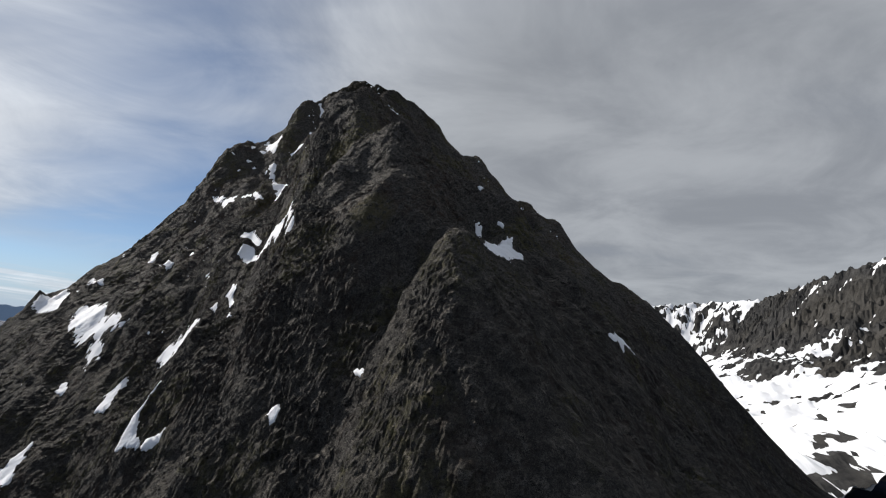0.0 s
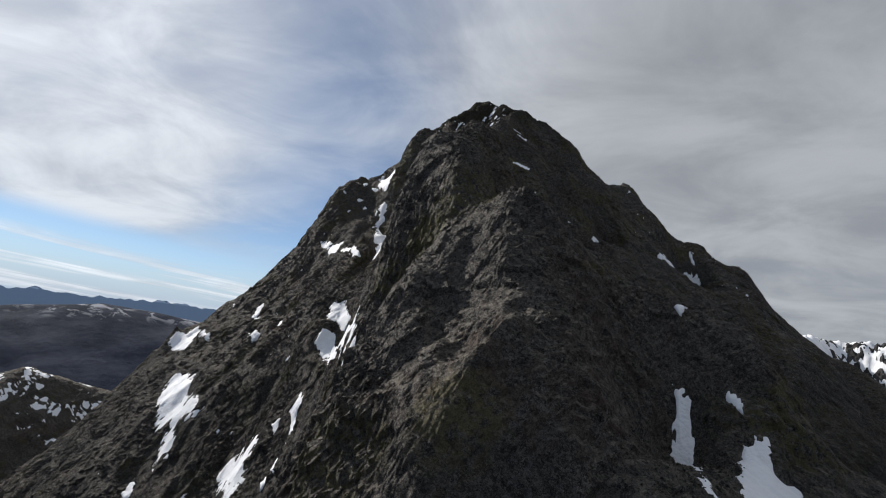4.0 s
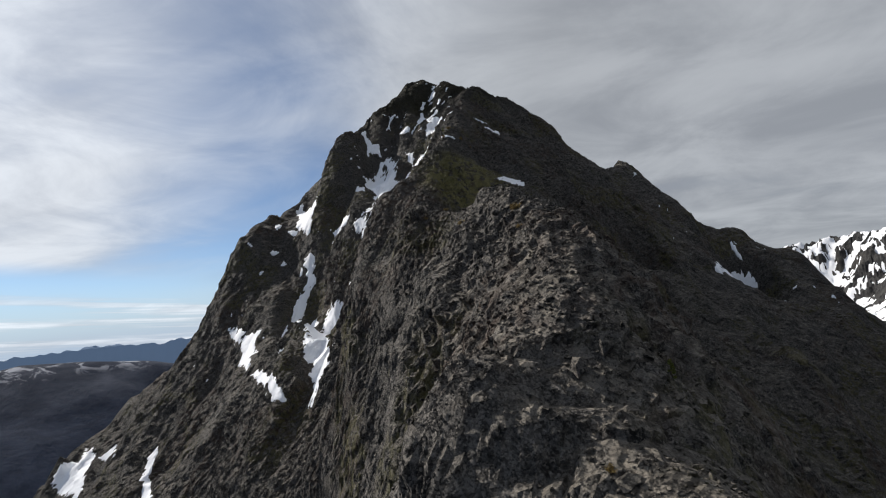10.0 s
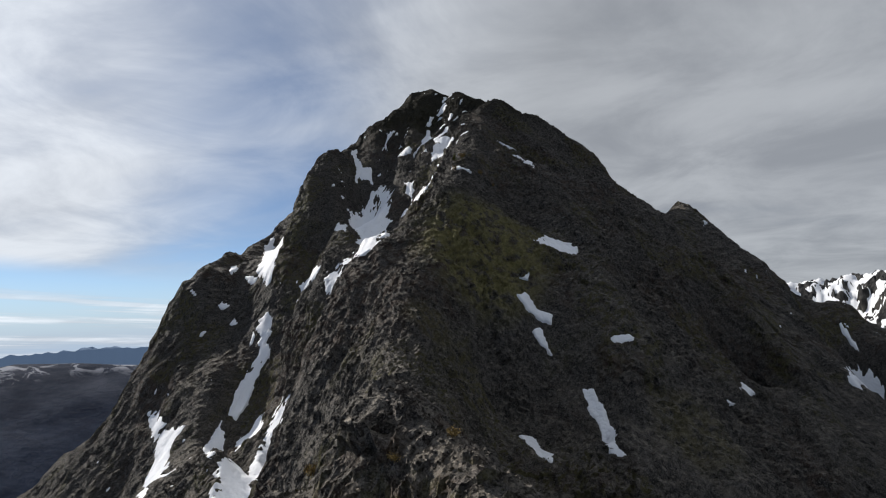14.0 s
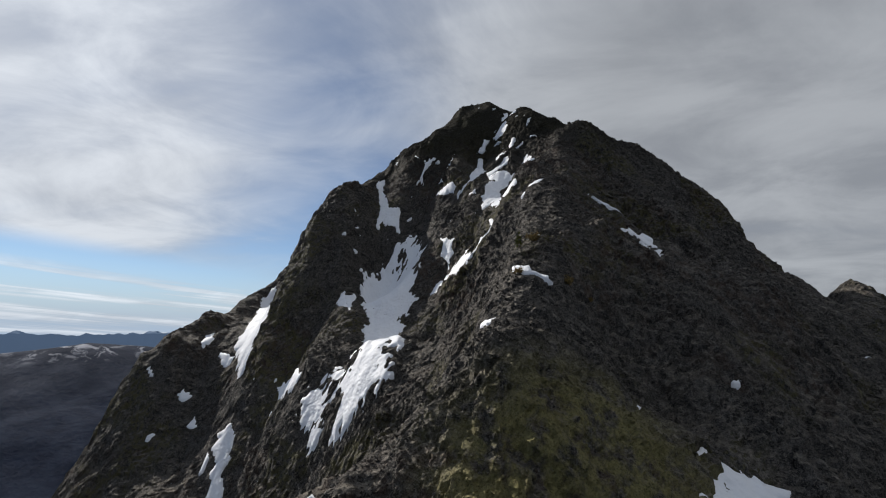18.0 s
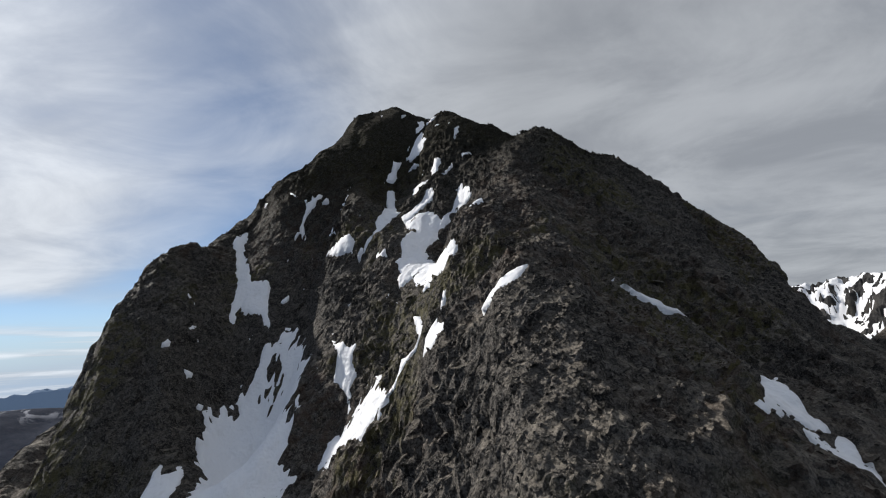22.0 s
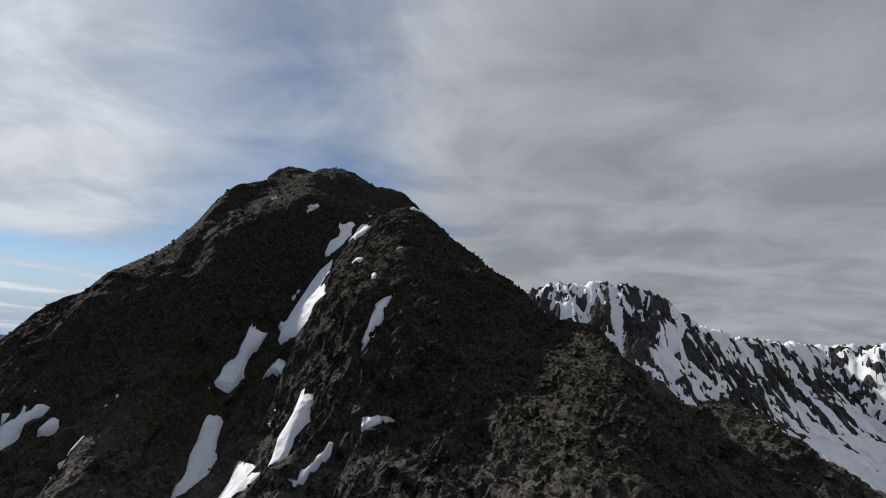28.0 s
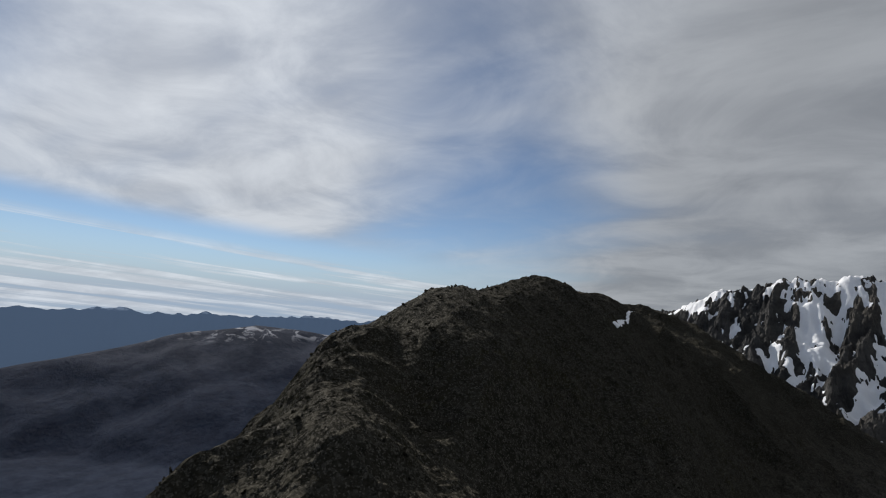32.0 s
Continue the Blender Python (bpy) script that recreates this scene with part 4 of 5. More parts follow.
snow_patch((-109.7, 352.4), (-108.4, 354), (-104.2, 347.2), (-102.4, 344.5), (-98.7, 344.1), (-97.5, 341.5), (-96.4, 340.2), (-99.5, 341.1), (-101.8, 342.1), (-103.1, 341), (-104, 340.2), (-104.6, 344), (-107.6, 348.1))
snow_patch((-101.4, 331.3), (-98, 334.9), (-97.1, 336.3), (-97.3, 337.9), (-96.2, 338), (-96, 335.8), (-93.6, 336), (-95, 339), (-92.2, 339.8), (-87.9, 332.6), (-86, 323.2), (-86.5, 321.7), (-84.9, 320.5), (-86.9, 318.5), (-81.6, 299.3), (-81.6, 296.8), (-79.5, 294), (-80, 293.2), (-82.3, 294.3), (-83.1, 293.3), (-84.8, 292.7), (-87.6, 294.1), (-88.7, 294.6), (-89, 296.1), (-93.3, 300.1), (-93.2, 298.5), (-93.3, 297.5), (-93.2, 296.5), (-94.3, 296), (-94.7, 296.9), (-94.1, 297.7), (-95.5, 298.4), (-97.4, 298.7), (-97.6, 299.8), (-98.4, 300.8), (-96.7, 301.7), (-95.1, 303.1), (-93.7, 301.7), (-88.6, 298.6), (-89.4, 301.7), (-94.5, 315.8), (-97.2, 320), (-101.1, 330.2))
snow_patch((-114.1, 313.8), (-113.1, 314.9), (-104.1, 306.1), (-102, 303.9), (-104, 304.2), (-106.6, 306.2))
snow_patch((-72.5, 255.5), (-72.9, 256.6), (-70.3, 256.9), (-70.9, 256.2), (-71.7, 255.7))
snow_patch((-137.6, 327.2), (-138.9, 330.3), (-135.9, 329.9), (-127.8, 320.8), (-128.2, 320), (-134.3, 326.1))
snow_patch((-142, 326.7), (-140.5, 327), (-135.9, 325.4), (-135.7, 323.9), (-138.3, 324.1))
snow_patch((-148.4, 327), (-149.3, 330), (-149.1, 332.4), (-145.6, 328.3), (-147, 326.7))
snow_patch((-160.2, 321.5), (-159, 321.7), (-155.9, 320.9), (-157.2, 320.4))
snow_patch((-148.1, 320.3), (-146.4, 321.3), (-142.6, 320.9), (-144.1, 320.2), (-146.2, 319.9))
snow_patch((-141.9, 317.7), (-140.6, 319.3), (-137.4, 317.5), (-140.7, 317.8))
snow_patch((-127.1, 311.8), (-123.7, 311.6), (-121.2, 310.2), (-121, 309.3), (-125, 310))
snow_patch((-122.8, 308.7), (-122, 309.3), (-120, 308.7), (-121, 308.3))
snow_patch((-126.8, 304), (-125.6, 305.3), (-123.9, 306.4), (-123.9, 307.7), (-122.2, 307.7), (-120, 306.8), (-119.6, 305.7), (-122.1, 305.5), (-124.5, 305), (-125.7, 304.1))
snow_patch((-128.2, 308.2), (-128.6, 310.7), (-126.5, 309.5), (-126.8, 308.3))
snow_patch((-150.8, 314.7), (-150.3, 315.6), (-148.3, 316.1), (-149.3, 314.9))
snow_patch((-105, 323.2), (-104.8, 324.4), (-104.1, 324.3), (-102, 321.4), (-99.3, 317.7), (-105.2, 321.5))


XS = spread([(-1000, -700, 12), (-700, -320, 2.6), (-320, -190, 1.5), (-190, -125, 0.9), (-125, -80, 0.4), (-80, -25, 0.28), (-25, 15, 0.37), (15, 70, 0.8), (70, 200, 1.8), (200, 520, 10)])
YS = spread([(-260, 0, 10), (0, 62, 1.6), (62, 100, 0.4), (100, 372, 0.31), (372, 426, 0.4), (426, 470, 0.8), (470, 620, 2.5), (620, 1000, 10)])


def window(x0, x1, y0, y1):
    """The part of the mountain's net between these places."""
    i0, i1 = np.searchsorted(XS, (x0, x1))
    j0, j1 = np.searchsorted(YS, (y0, y1))
    return slice(j0, j1), slice(i0, i1)


def drift_window(a):
    pad = drift_size(a) * 1.5 + 1
    return window(a[:, 0].min() - pad, a[:, 0].max() + pad, a[:, 1].min() - pad, a[:, 1].max() + pad)


GX, GY = np.meshgrid(XS, YS)
BASE, SMALL, CREST = layers(GX, GY)
# the sheerest places are eased a little, as fallen rock has filled them
for _ in range(14):
    _gy, _gx = np.gradient(BASE, YS, XS)
    ease = np.clip((np.hypot(_gx, _gy) - 2.0) / 0.8, 0, 1)
    mean = BASE.copy()
    mean[1:-1, 1:-1] = (BASE[2:, 1:-1] + BASE[:-2, 1:-1] + BASE[1:-1, 2:] + BASE[1:-1, :-2]) / 4
    BASE = BASE + ease * (mean - BASE)
EVEN = BASE.copy()
for _ in range(14):
    EVEN[1:-1, 1:-1] = (EVEN[2:, 1:-1] + EVEN[:-2, 1:-1] + EVEN[1:-1, 2:] + EVEN[1:-1, :-2]) / 4
_gy, _gx = np.gradient(EVEN, YS, XS)
OUT = np.stack([-_gx, -_gy, np.ones_like(_gx)], -1)
OUT /= np.linalg.norm(OUT, axis=-1)[..., None]


def bedded():
    """The mountain's broken surface, evened out where snow has filled it in."""
    bed = np.zeros(GX.shape)
    for a in DRIFTS:
        w = drift_window(a)
        if GX[w].size:
            bed[w] = np.maximum(bed[w], np.clip(drift_mask(a, GX[w], GY[w]) * 1.3 - 0.1, 0, 1))
    h = BASE + SMALL * (1 - 0.85 * bed)
    p = np.stack([GX, GY, h], -1)
    near = np.clip((GX + 125) / 12, 0, 1) * np.clip((15 - GX) / 12, 0, 1) * np.clip((GY - 62) / 10, 0, 1) * np.clip((436 - GY) / 12, 0, 1)
    # the summit's dome is worn smoother than the crags below it
    calm = 1 - 0.6 * np.clip((h - 184) / 14, 0, 1)
    out = crags(p.reshape(-1, 3), near.reshape(-1)).reshape(GX.shape) * (1 - 0.85 * bed) * calm * (0.75 + 0.25 * np.clip(CREST / 10, 0, 1))
    return p + OUT * (out - 0.1 * bed)[..., None]


SURFACE = bedded()
mountain = tagged(from_arrays("mountain", SURFACE, grid_faces(len(XS), len(YS)), ROCK), "dark craggy rock peak with a sharp arete and gullies", "mountain", kind="structure")
_across, _up = np.diff(SURFACE, axis=1)[:-1], np.diff(SURFACE, axis=0)[:, :-1]
LEVEL = np.cross(_across, _up)
LEVEL = LEVEL[..., 2] / np.linalg.norm(LEVEL, axis=-1)


def ground_at(x, y):
    """Places on the mountain's rock nearest to x, y, and how level it is there."""
    i = np.clip(np.searchsorted(XS, np.asarray(x, float)), 0, len(XS) - 2)
    j = np.clip(np.searchsorted(YS, np.asarray(y, float)), 0, len(YS) - 2)
    return SURFACE[j, i], LEVEL[j, i]


def snow_sheet(name, w, m, low, relief):
    """Snow over a part of the net: it fills hollows, and rock stands through it where it thins out."""
    use = m > low
    keep = use[:-1, :-1] | use[1:, :-1] | use[:-1, 1:] | use[1:, 1:]
    if not keep.any():
        return None
    lift = np.where(m > 0, 0.12 * np.tanh(m * 2.0), m * 3.0) + 0.04 + 0.16 * soft_noise(GX[w] / 2.2, GY[w] / 2.2, 33) + 0.14 * soft_noise(GX[w] / 0.9, GY[w] / 0.9, 35)
    p = np.stack([GX[w], GY[w], BASE[w] + relief * SMALL[w]], -1) + OUT[w] * lift[..., None]
    faces = grid_faces(m.shape[1], m.shape[0], keep)
    used, back = np.unique(faces, return_inverse=True)
    return from_arrays(name, p.reshape(-1, 3)[used], back.reshape(faces.shape), SNOW_MAT, True)


for line in DRIFTS:
    w = drift_window(line)
    ob = snow_sheet("snow_patch", w, drift_mask(line, GX[w], GY[w]), -0.4, 0.55) if GX[w].size else None
    if ob:
        tagged(ob, "old white snow drift lying in a gully" if drift_size(line) > 1.1 else "small ragged patch of old snow on a ledge", "snow", "snow patches")


def flecks(x0, x1, y0, y1, size, bare, label):
    """Remnants of snow caught on ledges and in cracks, too many to count."""
    w = window(x0, x1, y0, y1)
    gx, gy = GX[w], GY[w]
    edge = np.minimum(np.minimum(gx - x0, x1 - gx), np.minimum(gy - y0, y1 - gy)) / (0.12 * (x1 - x0))
    lean = gx + 0.6 * gy
    m = soft_noise(gx / size, gy / size, 81) + 0.7 * soft_noise(lean / (size * 0.9), (gy - gx) / (size * 0.35), 82) + 0.5 * soft_noise(gx / (size * 6), gy / (size * 6), 83) - bare - 0.8 * np.clip(1 - edge, 0, 1)
    tagged(snow_sheet("snow_flecks", w, m, -0.15, 0.75), label, "snow", kind="stuff")


flecks(-118, -55, 318, 374, 1.9, 0.98, "small ragged remnants of snow on the upper ledges")
flecks(-190, -75, 170, 330, 2.6, 1.08, "scattered small snow remnants on the dark west flank")
flecks(-690, -440, 372, 560, 26.0, 0.12, "patches of snow on the rocky foot of the west ridge")
flecks(-5, 110, 300, 372, 4.0, 0.9, "scattered small snow remnants on the east ridge")


# ---- the range across the valley, and the country beyond ----
RANGE = [(-260, 1760, 232, 1.1, 1.1, 12), (-140, 1640, 270, 1.1, 1.1, 12), (-78, 1620, 298, 1.1, 1.1, 10), (-8, 1610, 313, 1.1, 1.2, 8), (90, 1600, 318, 1.1, 1.2, 8),
         (130, 1595, 324, 1.1, 1.2, 6), (208, 1585, 320, 1.1, 1.2, 8), (254, 1590, 305, 1.1, 1.2, 8), (292, 1600, 286, 1.1, 1.2, 8), (356, 1640, 240, 1.1, 1.2, 8),
         (394, 1727, 226, 1.1, 1.2, 8), (620, 1950, 190, 1.0, 1.1, 8), (940, 2180, 175, 1.0, 1.1, 8), (1130, 2080, 195, 1.0, 1.1, 8), (1240, 1850, 190, 1.0, 1.1, 8)]
CIRQUE = [(1240, 1850, 190, 1.0, 1.1, 8), (1140, 1480, 215, 1.0, 1.1, 8), (1040, 1250, 205, 1.0, 1.0, 8), (1010, 1090, 225, 1.0, 1.0, 8), (1080, 960, 250, 1.0, 0.9, 8),
          (1250, 800, 190, 1.0, 0.9, 10), (1500, 500, 60, 1.0, 0.9, 12)]


def with_length(line):
    """The line with a last column that counts metres along it."""
    a = np.array(line, float)
    run = np.concatenate([[0], np.cumsum(np.hypot(np.diff(a[:, 0]), np.diff(a[:, 1])))])
    return np.concatenate([a, run[:, None]], 1)


RANGE_RUN, CIRQUE_RUN = with_length(RANGE), with_length(CIRQUE)


def range_form(x, y):
    """The range's even slopes, the rock ribs that run down them, and its steep part."""
    wx = x + 14 * soft_noise(x / 120, y / 120, 41) + 6 * soft_noise(x / 40, y / 40, 42)
    wy = y + 14 * soft_noise(x / 120, y / 120, 43) + 6 * soft_noise(x / 40, y / 40, 44)
    forms = []
    for line in (RANGE_RUN, CIRQUE_RUN):
        d, side, (z, left, right, r, s) = along(line, wx, wy)
        run = np.sqrt(d * d + r * r) - r
        slope = np.where(side > 0, left, right)
        h = z - slope * (1.5 * np.minimum(run, 75) + 0.85 * np.clip(run - 75, 0, 130) + 0.42 * np.maximum(run - 205, 0))
        s = s + 0.35 * d
        ribs = 26 * ridged(s / 120, d / 400 + 7, 45) + 24 * ridged(s / 48, d / 240, 46) + 15 * ridged(s / 21, d / 110, 48)
        grow = 0.28 + 0.72 * np.clip(d / 70, 0, 1)
        forms.append((h, ribs * grow))
    first = forms[0][0] > forms[1][0]
    h, ribs = (np.where(first, a, b) for a, b in zip(*forms))
    steep = np.clip((h + 70) / 120, 0, 1)
    return h - 16, ribs * (0.35 + 0.65 * steep) * 0.8, steep, first


def range_height(x, y):
    h, ribs, steep, _ = range_form(x, y)
    return h + ribs + (9 * facets(x / 26, y / 26, 47, 1.0) + 7 * facets(x / 12, y / 12, 49, 1.0) + 4.5 * facets(x / 6, y / 6, 50, 1.0)) * (0.3 + 0.7 * steep)


def range_snow(x, y):
    h, ribs, steep, first = range_form(x, y)
    depth = 11 - np.where(first, 2, 12) * steep + 9 * soft_noise(x / 90, y / 90, 55) + 10 * soft_noise((x + y) / 34, (x - y) / 70, 56) + 6 * soft_noise(x / 15, y / 15, 57) + 4 * soft_noise(x / 7, y / 7, 59)
    return h + 0.5 * ribs + depth


RX = spread([(-900, -300, 30), (-300, 560, 2.8), (560, 1400, 5.5), (1400, 2300, 30)])
RY = spread([(560, 800, 20), (800, 1300, 5.5), (1300, 1660, 2.8), (1660, 2300, 7), (2300, 3200, 30)])
tagged(sheet("mountain_range", RX, RY, range_height, FAR_ROCK), "far dark rocky mountain range with steep ribs", "mountain range", kind="structure")
tagged(sheet("snowfield", RX, RY, range_snow, SNOW_MAT, True), "bright snow filling the gullies and basin of the far range", "snow", kind="structure")


HILL = [(-3969, 1068, -373), (-3851, 1461, -285), (-3715, 1852, -202), (-3571, 2166, -111), (-3472, 2348, -67), (-3264, 2667, -10), (-3073, 2912, -32), (-2839, 3166, -76),
        (-2530, 3443, -171), (-2252, 3647, -285), (-1834, 3904, -428)]


def ground_height(x, y):
    r = np.hypot(x + 50, y - 250)
    bearing = np.arctan2(-(x + 50), y - 250)
    n = 90 * soft_noise(x / 900, y / 900, 51) + 45 * soft_noise(x / 380, y / 380, 52) + 22 * soft_noise(x / 150, y / 150, 53) + 10 * soft_noise(x / 60, y / 60, 54)
    base = -620 + 0.35 * n
    # a long bare hill to the west
    d, side, (top,) = along(HILL, x + 60 * soft_noise(x / 300, y / 300, 58), y + 60 * soft_noise(x / 300, y / 300, 59))
    folds = 22 * soft_noise(x / 420, y / 420, 60) + 12 * soft_noise(x / 160, y / 160, 64)
    base = np.maximum(base, top - 0.42 * (np.sqrt(d * d + 90 ** 2) - 90) + folds * np.clip(d / 250, 0.08, 1))
    return base


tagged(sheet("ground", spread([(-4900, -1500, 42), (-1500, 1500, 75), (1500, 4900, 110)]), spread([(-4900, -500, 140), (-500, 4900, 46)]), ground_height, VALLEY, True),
       "wide valley of dark forest and heath hills, tinted blue for haze", "ground", kind="structure")


def distant_range(name, radius, rise, low, seed, a0, a1):
    """A ring of blue hills standing round the country at the edge of sight."""
    ang = np.radians(np.arange(a0, a1, 0.22))
    crest = low + rise * (0.5 + 0.5 * soft_noise(ang * 9, ang * 0 + 3, seed)) + rise * 0.5 * soft_noise(ang * 31, ang * 0 + 5, seed + 1) + rise * 0.22 * soft_noise(ang * 90, ang * 0 + 7, seed + 2)
    rows = []
    for k, (drop, nearer) in enumerate(((0, 0), (0.12, 30), (0.35, 110), (1.0, 420))):
        rr = radius - nearer + (25 * soft_noise(ang * 14, ang * 0 + k, seed + 5) if k else 0)
        rows.append(np.stack([-50 - rr * np.sin(ang), 250 + rr * np.cos(ang), crest - drop * (crest + 620) * np.where(k < 3, 0.45, 1)], -1))
    v = np.array(rows)
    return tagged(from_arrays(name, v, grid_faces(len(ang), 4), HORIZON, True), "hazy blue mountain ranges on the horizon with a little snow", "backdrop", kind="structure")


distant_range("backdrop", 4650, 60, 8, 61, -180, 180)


# ---- loose rock ----
rng = np.random.default_rng(7)


def stone_shape(seed, flat=0.7):
    """One angular stone about 1 m across: a box of random planes, as verts and triangles."""
    r = np.random.default_rng(seed)
    bm = bmesh.new()
    pts = r.normal(size=(9, 3))
    pts /= np.linalg.norm(pts, axis=1)[:, None]
    pts *= np.array([0.5, 0.42, 0.42 * flat]) * (0.75 + 0.5 * r.random((9, 1)))
    for p in pts:
        bm.verts.new(p)
    out = bmesh.ops.convex_hull(bm, input=bm.verts)
    loose = [v for v in bm.verts if not v.link_faces]
    bmesh.ops.delete(bm, geom=loose, context="VERTS")
    bm.verts.index_update()
    v = np.array([q.co for q in bm.verts])
    f = np.array([[q.index for q in g.verts] for g in bm.faces if len(g.verts) == 3])
    bm.free()
    return v, f


STONES = [stone_shape(100 + i, 0.5 + 0.06 * i) for i in range(9)]


def along_arete(n, spread_m, y0, y1):
    """Random places about the arete's crest."""
    line = np.array(ARETE)[:, :2]
    t = rng.uniform(y0, y1, n)
    x = np.interp(t, line[:, 1], line[:, 0]) + rng.normal(size=n) * spread_m
    return x, t


def turn_matrix(n, lean):
    a, b, c = rng.uniform(0, 2 * np.pi, n), rng.normal(size=n) * lean, rng.normal(size=n) * lean
    ca, sa, cb, sb, cc, sc = np.cos(a), np.sin(a), np.cos(b), np.sin(b), np.cos(c), np.sin(c)
    z, o = np.zeros(n), np.ones(n)
    rz = np.array([[ca, -sa, z], [sa, ca, z], [z, z, o]]).transpose(2, 0, 1)
    ry = np.array([[cb, z, sb], [z, o, z], [-sb, z, cb]]).transpose(2, 0, 1)
    rx = np.array([[o, z, z], [z, cc, -sc], [z, sc, cc]]).transpose(2, 0, 1)
    return rz @ ry @ rx


def scatter(name, x, y, size, level, label):
    """Many stones in one mesh, on ground that is level enough to hold them."""
    at, flat = ground_at(x, y)
    hold = flat > level
    at, size = at[hold], size[hold]
    m, which = turn_matrix(len(at), 0.6), rng.integers(0, len(STONES), len(at))
    verts, faces, base = [], [], 0
    for k, (v, f) in enumerate(STONES):
        pick = np.nonzero(which == k)[0]
        w = np.einsum("nij,vj->nvi", m[pick], v) * size[pick, None, None]
        w += (at[pick] + np.array([0, 0, 0.1]) * size[pick, None])[:, None]
        faces.append((f[None] + base + (np.arange(len(pick)) * len(v))[:, None, None]).reshape(-1, 3))
        verts.append(w.reshape(-1, 3))
        base += len(pick) * len(v)
    return tagged(from_arrays(name, np.concatenate(verts), np.concatenate(faces), ROCK), label, "rubble", kind="stuff")


BOULDER_MESHES = []
for i, (v, f) in enumerate(STONES):
    ob = from_arrays("boulder", v, f, ROCK)
    BOULDER_MESHES.append(ob.data)
    bpy.data.objects.remove(ob)
bx, by = along_arete(900, 7.0, 100, 356)
spots, flat = ground_at(bx, by)
spots = spots[flat > 0.62][:290]
turns = turn_matrix(len(spots), 0.5)
for at, m, k in zip(spots, turns, rng.integers(0, len(STONES), len(spots))):
    s = 0.5 + 1.2 * rng.random() ** 2.2
    ob = new("boulder", BOULDER_MESHES[int(k)])
    ob.matrix_world = Matrix.Translation(at + np.array([0, 0, 0.1 * s])) @ Matrix(m.tolist()).to_4x4() @ Matrix.Diagonal((s, s, s, 1))
    ob.parent = mountain

sx, sy = along_arete(80000, 10.0, 96, 400)
scatter("rubble", sx, sy, 0.12 + 0.4 * rng.random(80000) ** 3, 0.45, "broken grey rock rubble along the crest")
tx, ty = rng.uniform(-130, 5, 60000), rng.uniform(90, 450, 60000)
scatter("scree", tx, ty, 0.15 + 0.5 * rng.random(60000) ** 4, 0.6, "scattered angular stones on the mountain's flanks")


# ---- plants on the crest ----
def part(name, verts, faces, mat, parent, label=""):
    ob = from_arrays(name, verts, faces, mat)
    ob.parent = parent
    return tagged(ob, label) if label else ob


def tube(points, radii, sides=6):
    """A tapered stem through points."""
    vs, fs = [], []
    for (x, y, z), r in zip(points, radii):
        vs += [(x + r * math.cos(2 * math.pi * i / sides), y + r * math.sin(2 * math.pi * i / sides), z) for i in range(sides)]
    for k in range(len(points) - 1):
        for i in range(sides):
            a, b = k * sides + i, k * sides + (i + 1) % sides
            fs.append((a, b, b + sides, a + sides))
    return vs, fs


def blades(places, ways, length, width, r):
    """Small leaf blades: a bent diamond at every place."""
    vs, fs = [], []
    for p, w in zip(places, ways):
        w = w / (np.linalg.norm(w) + 1e-6)
        side = np.cross(w, r.normal(size=3))
        side /= np.linalg.norm(side) + 1e-6
        l, h = length * r.uniform(0.6, 1.3), width * r.uniform(0.6, 1.3)
        n = len(vs)
        vs += [p, p + w * l * 0.5 + side * h, p + w * l, p + w * l * 0.5 - side * h]
        fs.append((n, n + 1, n + 2, n + 3))
    return vs, fs


def conifer(x, y, tall, seed):
    """A stunted mountain conifer: tapered trunk, limbs and tufts of yellow-green needles."""
    r = np.random.default_rng(seed)
    x, y, z = (float(v) for v in ground_at([x], [y])[0][0])
    z -= 0.1
    top = tagged(new("conifer"), "stunted yellow-green conifer rooted in the crest's rocks", "tree", "conifers on the crest")
    top.location = (x, y, z)
    stem = [(0.05 * math.sin(2.5 * k), 0.05 * math.cos(2 * k), tall * k / 5) for k in range(6)]
    part("trunk", *tube(stem, [0.09 * tall / 2 * (1 - 0.17 * k) for k in range(6)]), BARK, top)
    places, ways = [], []
    for k in range(20):
        h = r.uniform(0.12, 0.98)
        reach = tall * 0.26 * (1.05 - h) * r.uniform(0.6, 1.25)
        a = r.uniform(0, 2 * math.pi)
        out = np.array([math.cos(a), math.sin(a), r.uniform(-0.1, 0.5)])
        base = np.array([0, 0, h * tall])
        part("limb", *tube([tuple(base), tuple(base + out * reach)], [0.02, 0.006], 4), BARK, top)
        for _ in range(60):
            u = r.uniform(0.25, 1.05)
            places.append(base + out * reach * u + r.normal(size=3) * 0.05 * tall / 2)
            ways.append(out + r.normal(size=3) * 0.8 + np.array([0, 0, 0.4]))
    part("crown", *blades(places, ways, 0.13 * tall / 2, 0.03 * tall / 2, r), NEEDLES, top)


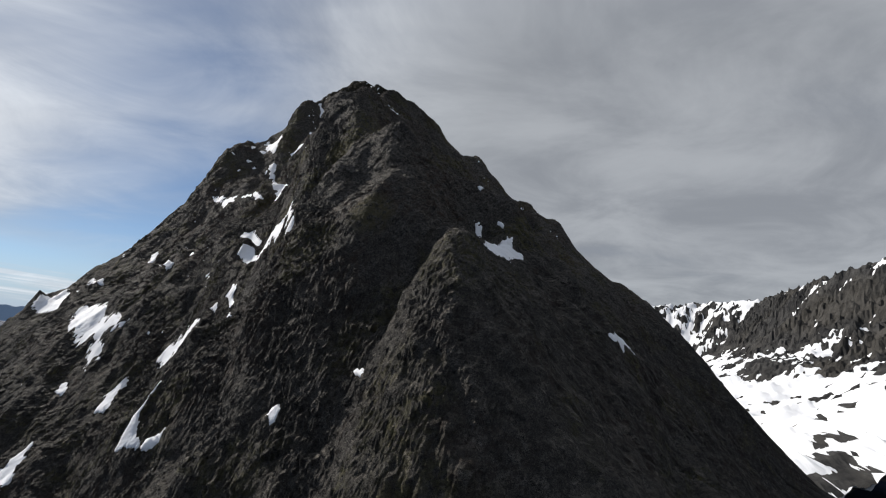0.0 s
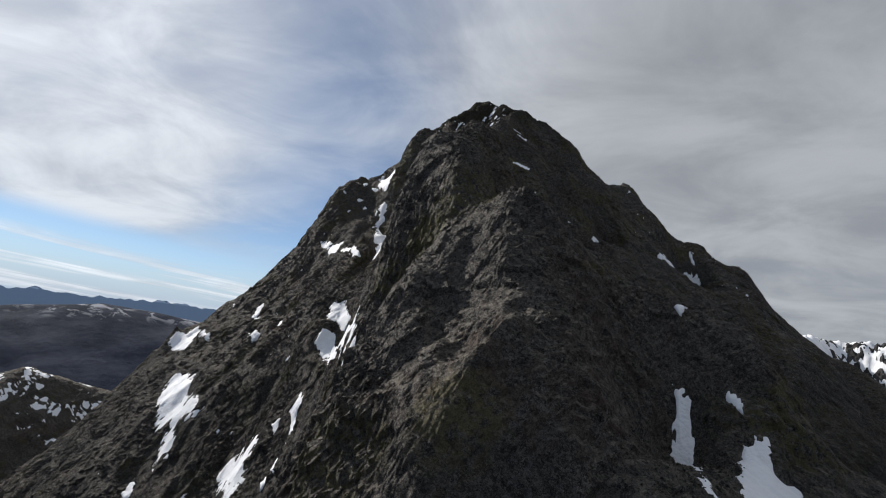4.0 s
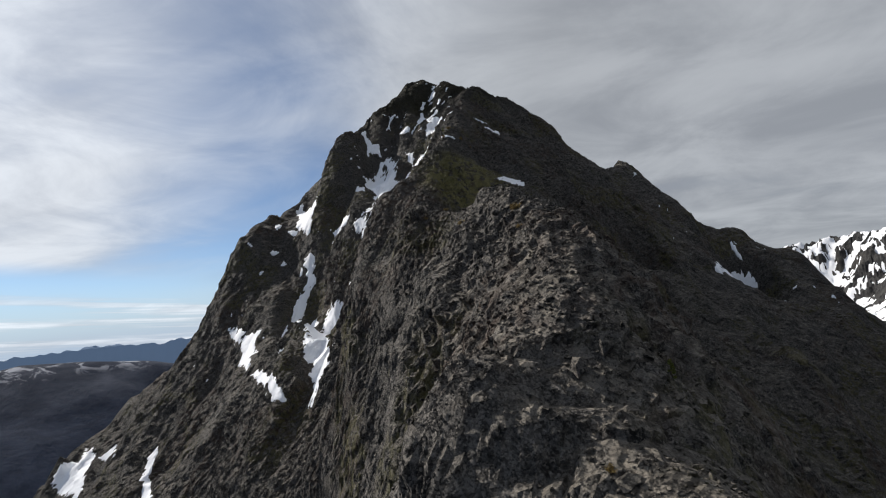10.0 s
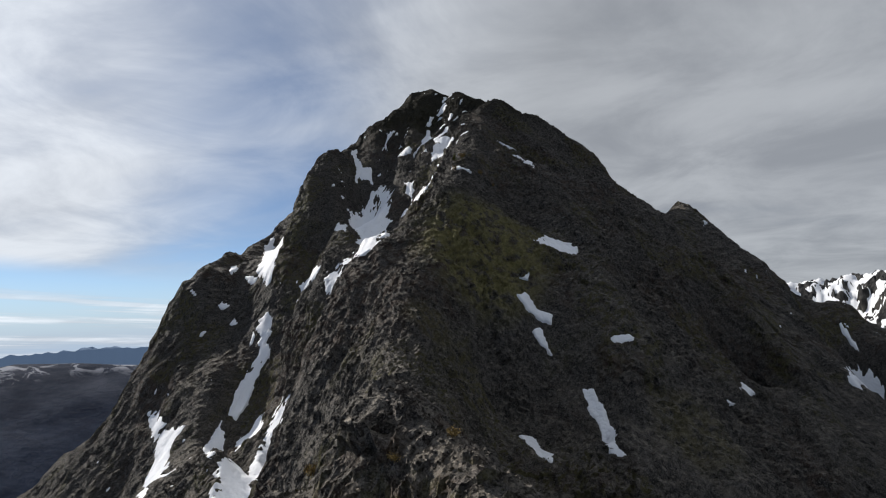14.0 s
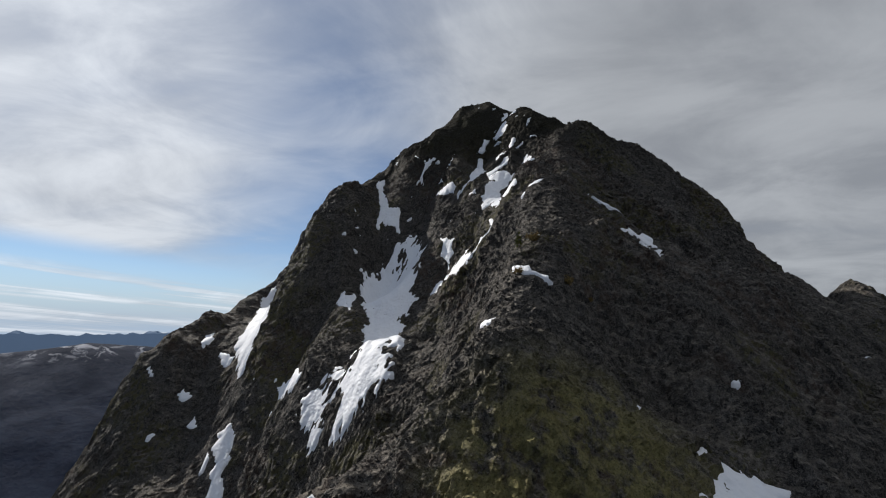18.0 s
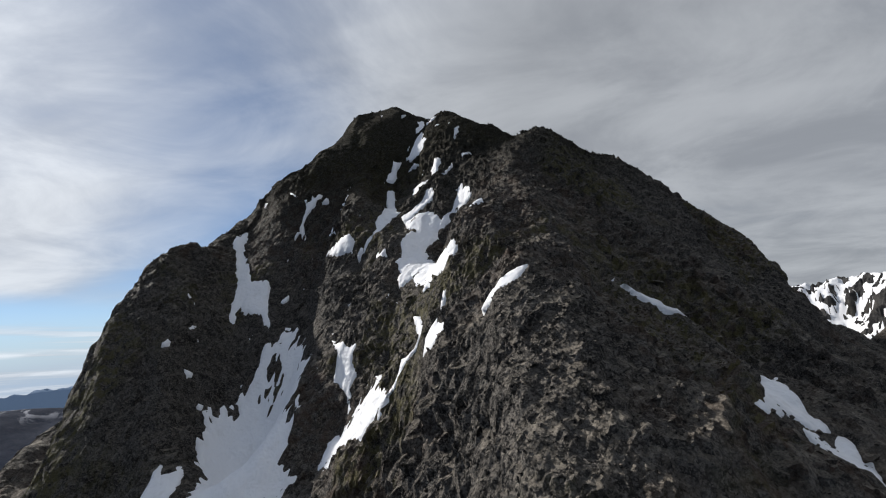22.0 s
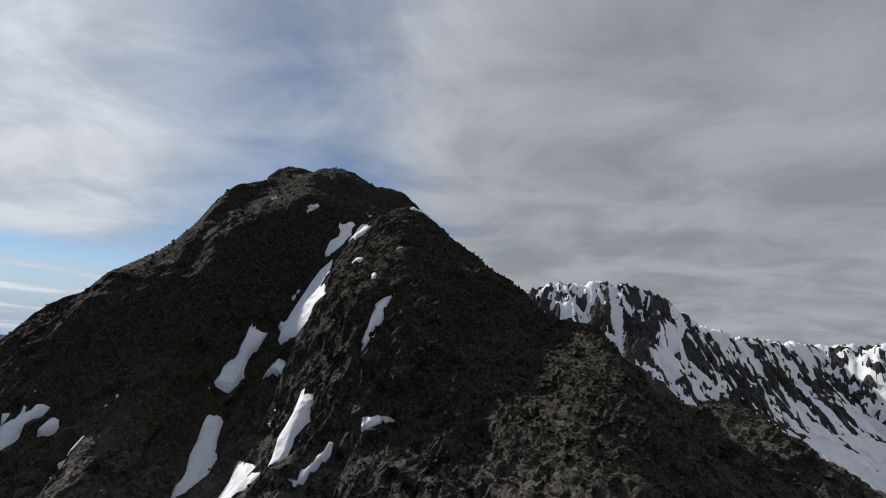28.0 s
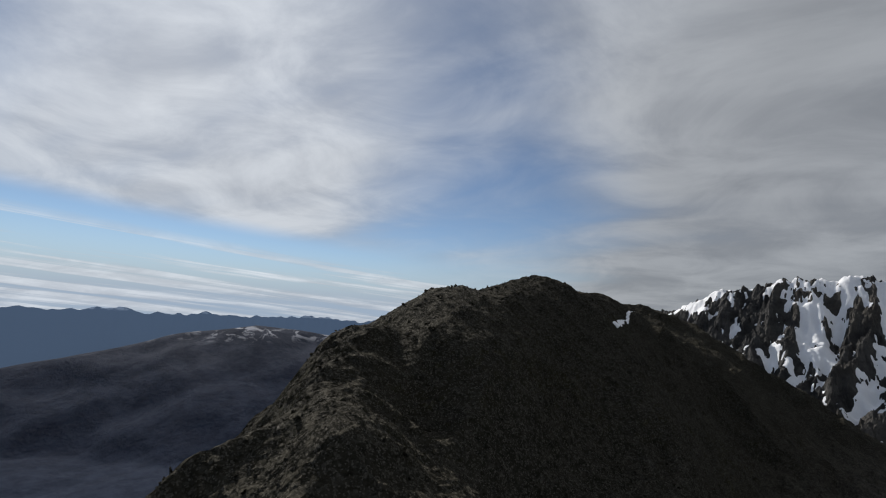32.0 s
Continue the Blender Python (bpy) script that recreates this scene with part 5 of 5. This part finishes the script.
def dry_shrub(x, y, wide, seed):
    """A low bush of dry ochre twigs and leaves."""
    r = np.random.default_rng(seed)
    x, y, z = (float(v) for v in ground_at([x], [y])[0][0])
    z -= 0.05
    top = tagged(new("dry_shrub"), "low ochre dry shrub growing between rocks", "shrub", "dry shrubs on the crest")
    top.location = (x, y, z)
    places, ways, lv, lf = [], [], [], []
    for k in range(34):
        a, lean = r.uniform(0, 2 * math.pi), r.uniform(0.1, 1.1)
        out = np.array([math.cos(a) * lean, math.sin(a) * lean, 1.0])
        out *= wide * 0.5 * r.uniform(0.5, 1.1) / np.linalg.norm(out)
        foot = np.array([math.cos(a), math.sin(a), 0]) * wide * 0.25 * r.random()
        v, f = tube([tuple(foot), tuple(foot + out)], [0.012, 0.004], 4)
        lf += [tuple(i + len(lv) for i in q) for q in f]
        lv += v
        for _ in range(16):
            places.append(foot + out * r.uniform(0.35, 1.1) + r.normal(size=3) * 0.06 * wide)
            ways.append(out + r.normal(size=3) * wide * 0.4)
    part("twigs", lv, lf, BARK, top)
    part("leaves", *blades(places, ways, 0.11 * wide, 0.035 * wide, r), DRY_GRASS, top)


dry_shrub(-43.0, 187.0, 1.9, 1)
dry_shrub(-35.7, 167.8, 1.2, 2)
dry_shrub(-35.7, 164.8, 0.7, 3)
dry_shrub(-54.9, 281.9, 2.0, 4)
dry_shrub(-56.3, 275.4, 1.5, 5)
dry_shrub(-50.6, 277.1, 1.8, 6)
conifer(-57.0, 281.5, 2.3, 7)
dry_shrub(-42.3, 183.4, 1.2, 8)
dry_shrub(-48.2, 282.2, 1.1, 9)
conifer(-29.4, 147.8, 1.0, 10)
dry_shrub(-70.1, 230.5, 2.4, 11)
dry_shrub(-50.8, 200.8, 0.9, 12)
dry_shrub(-54.9, 282.2, 1.4, 30)
conifer(-92.0, 286.9, 3.1, 31)
dry_shrub(-55.9, 300.8, 0.5, 32)
dry_shrub(-47.5, 201.6, 0.9, 33)
dry_shrub(-35.8, 186.0, 0.7, 34)
conifer(-73.0, 279.7, 1.2, 35)
dry_shrub(-33.4, 142.8, 0.5, 36)
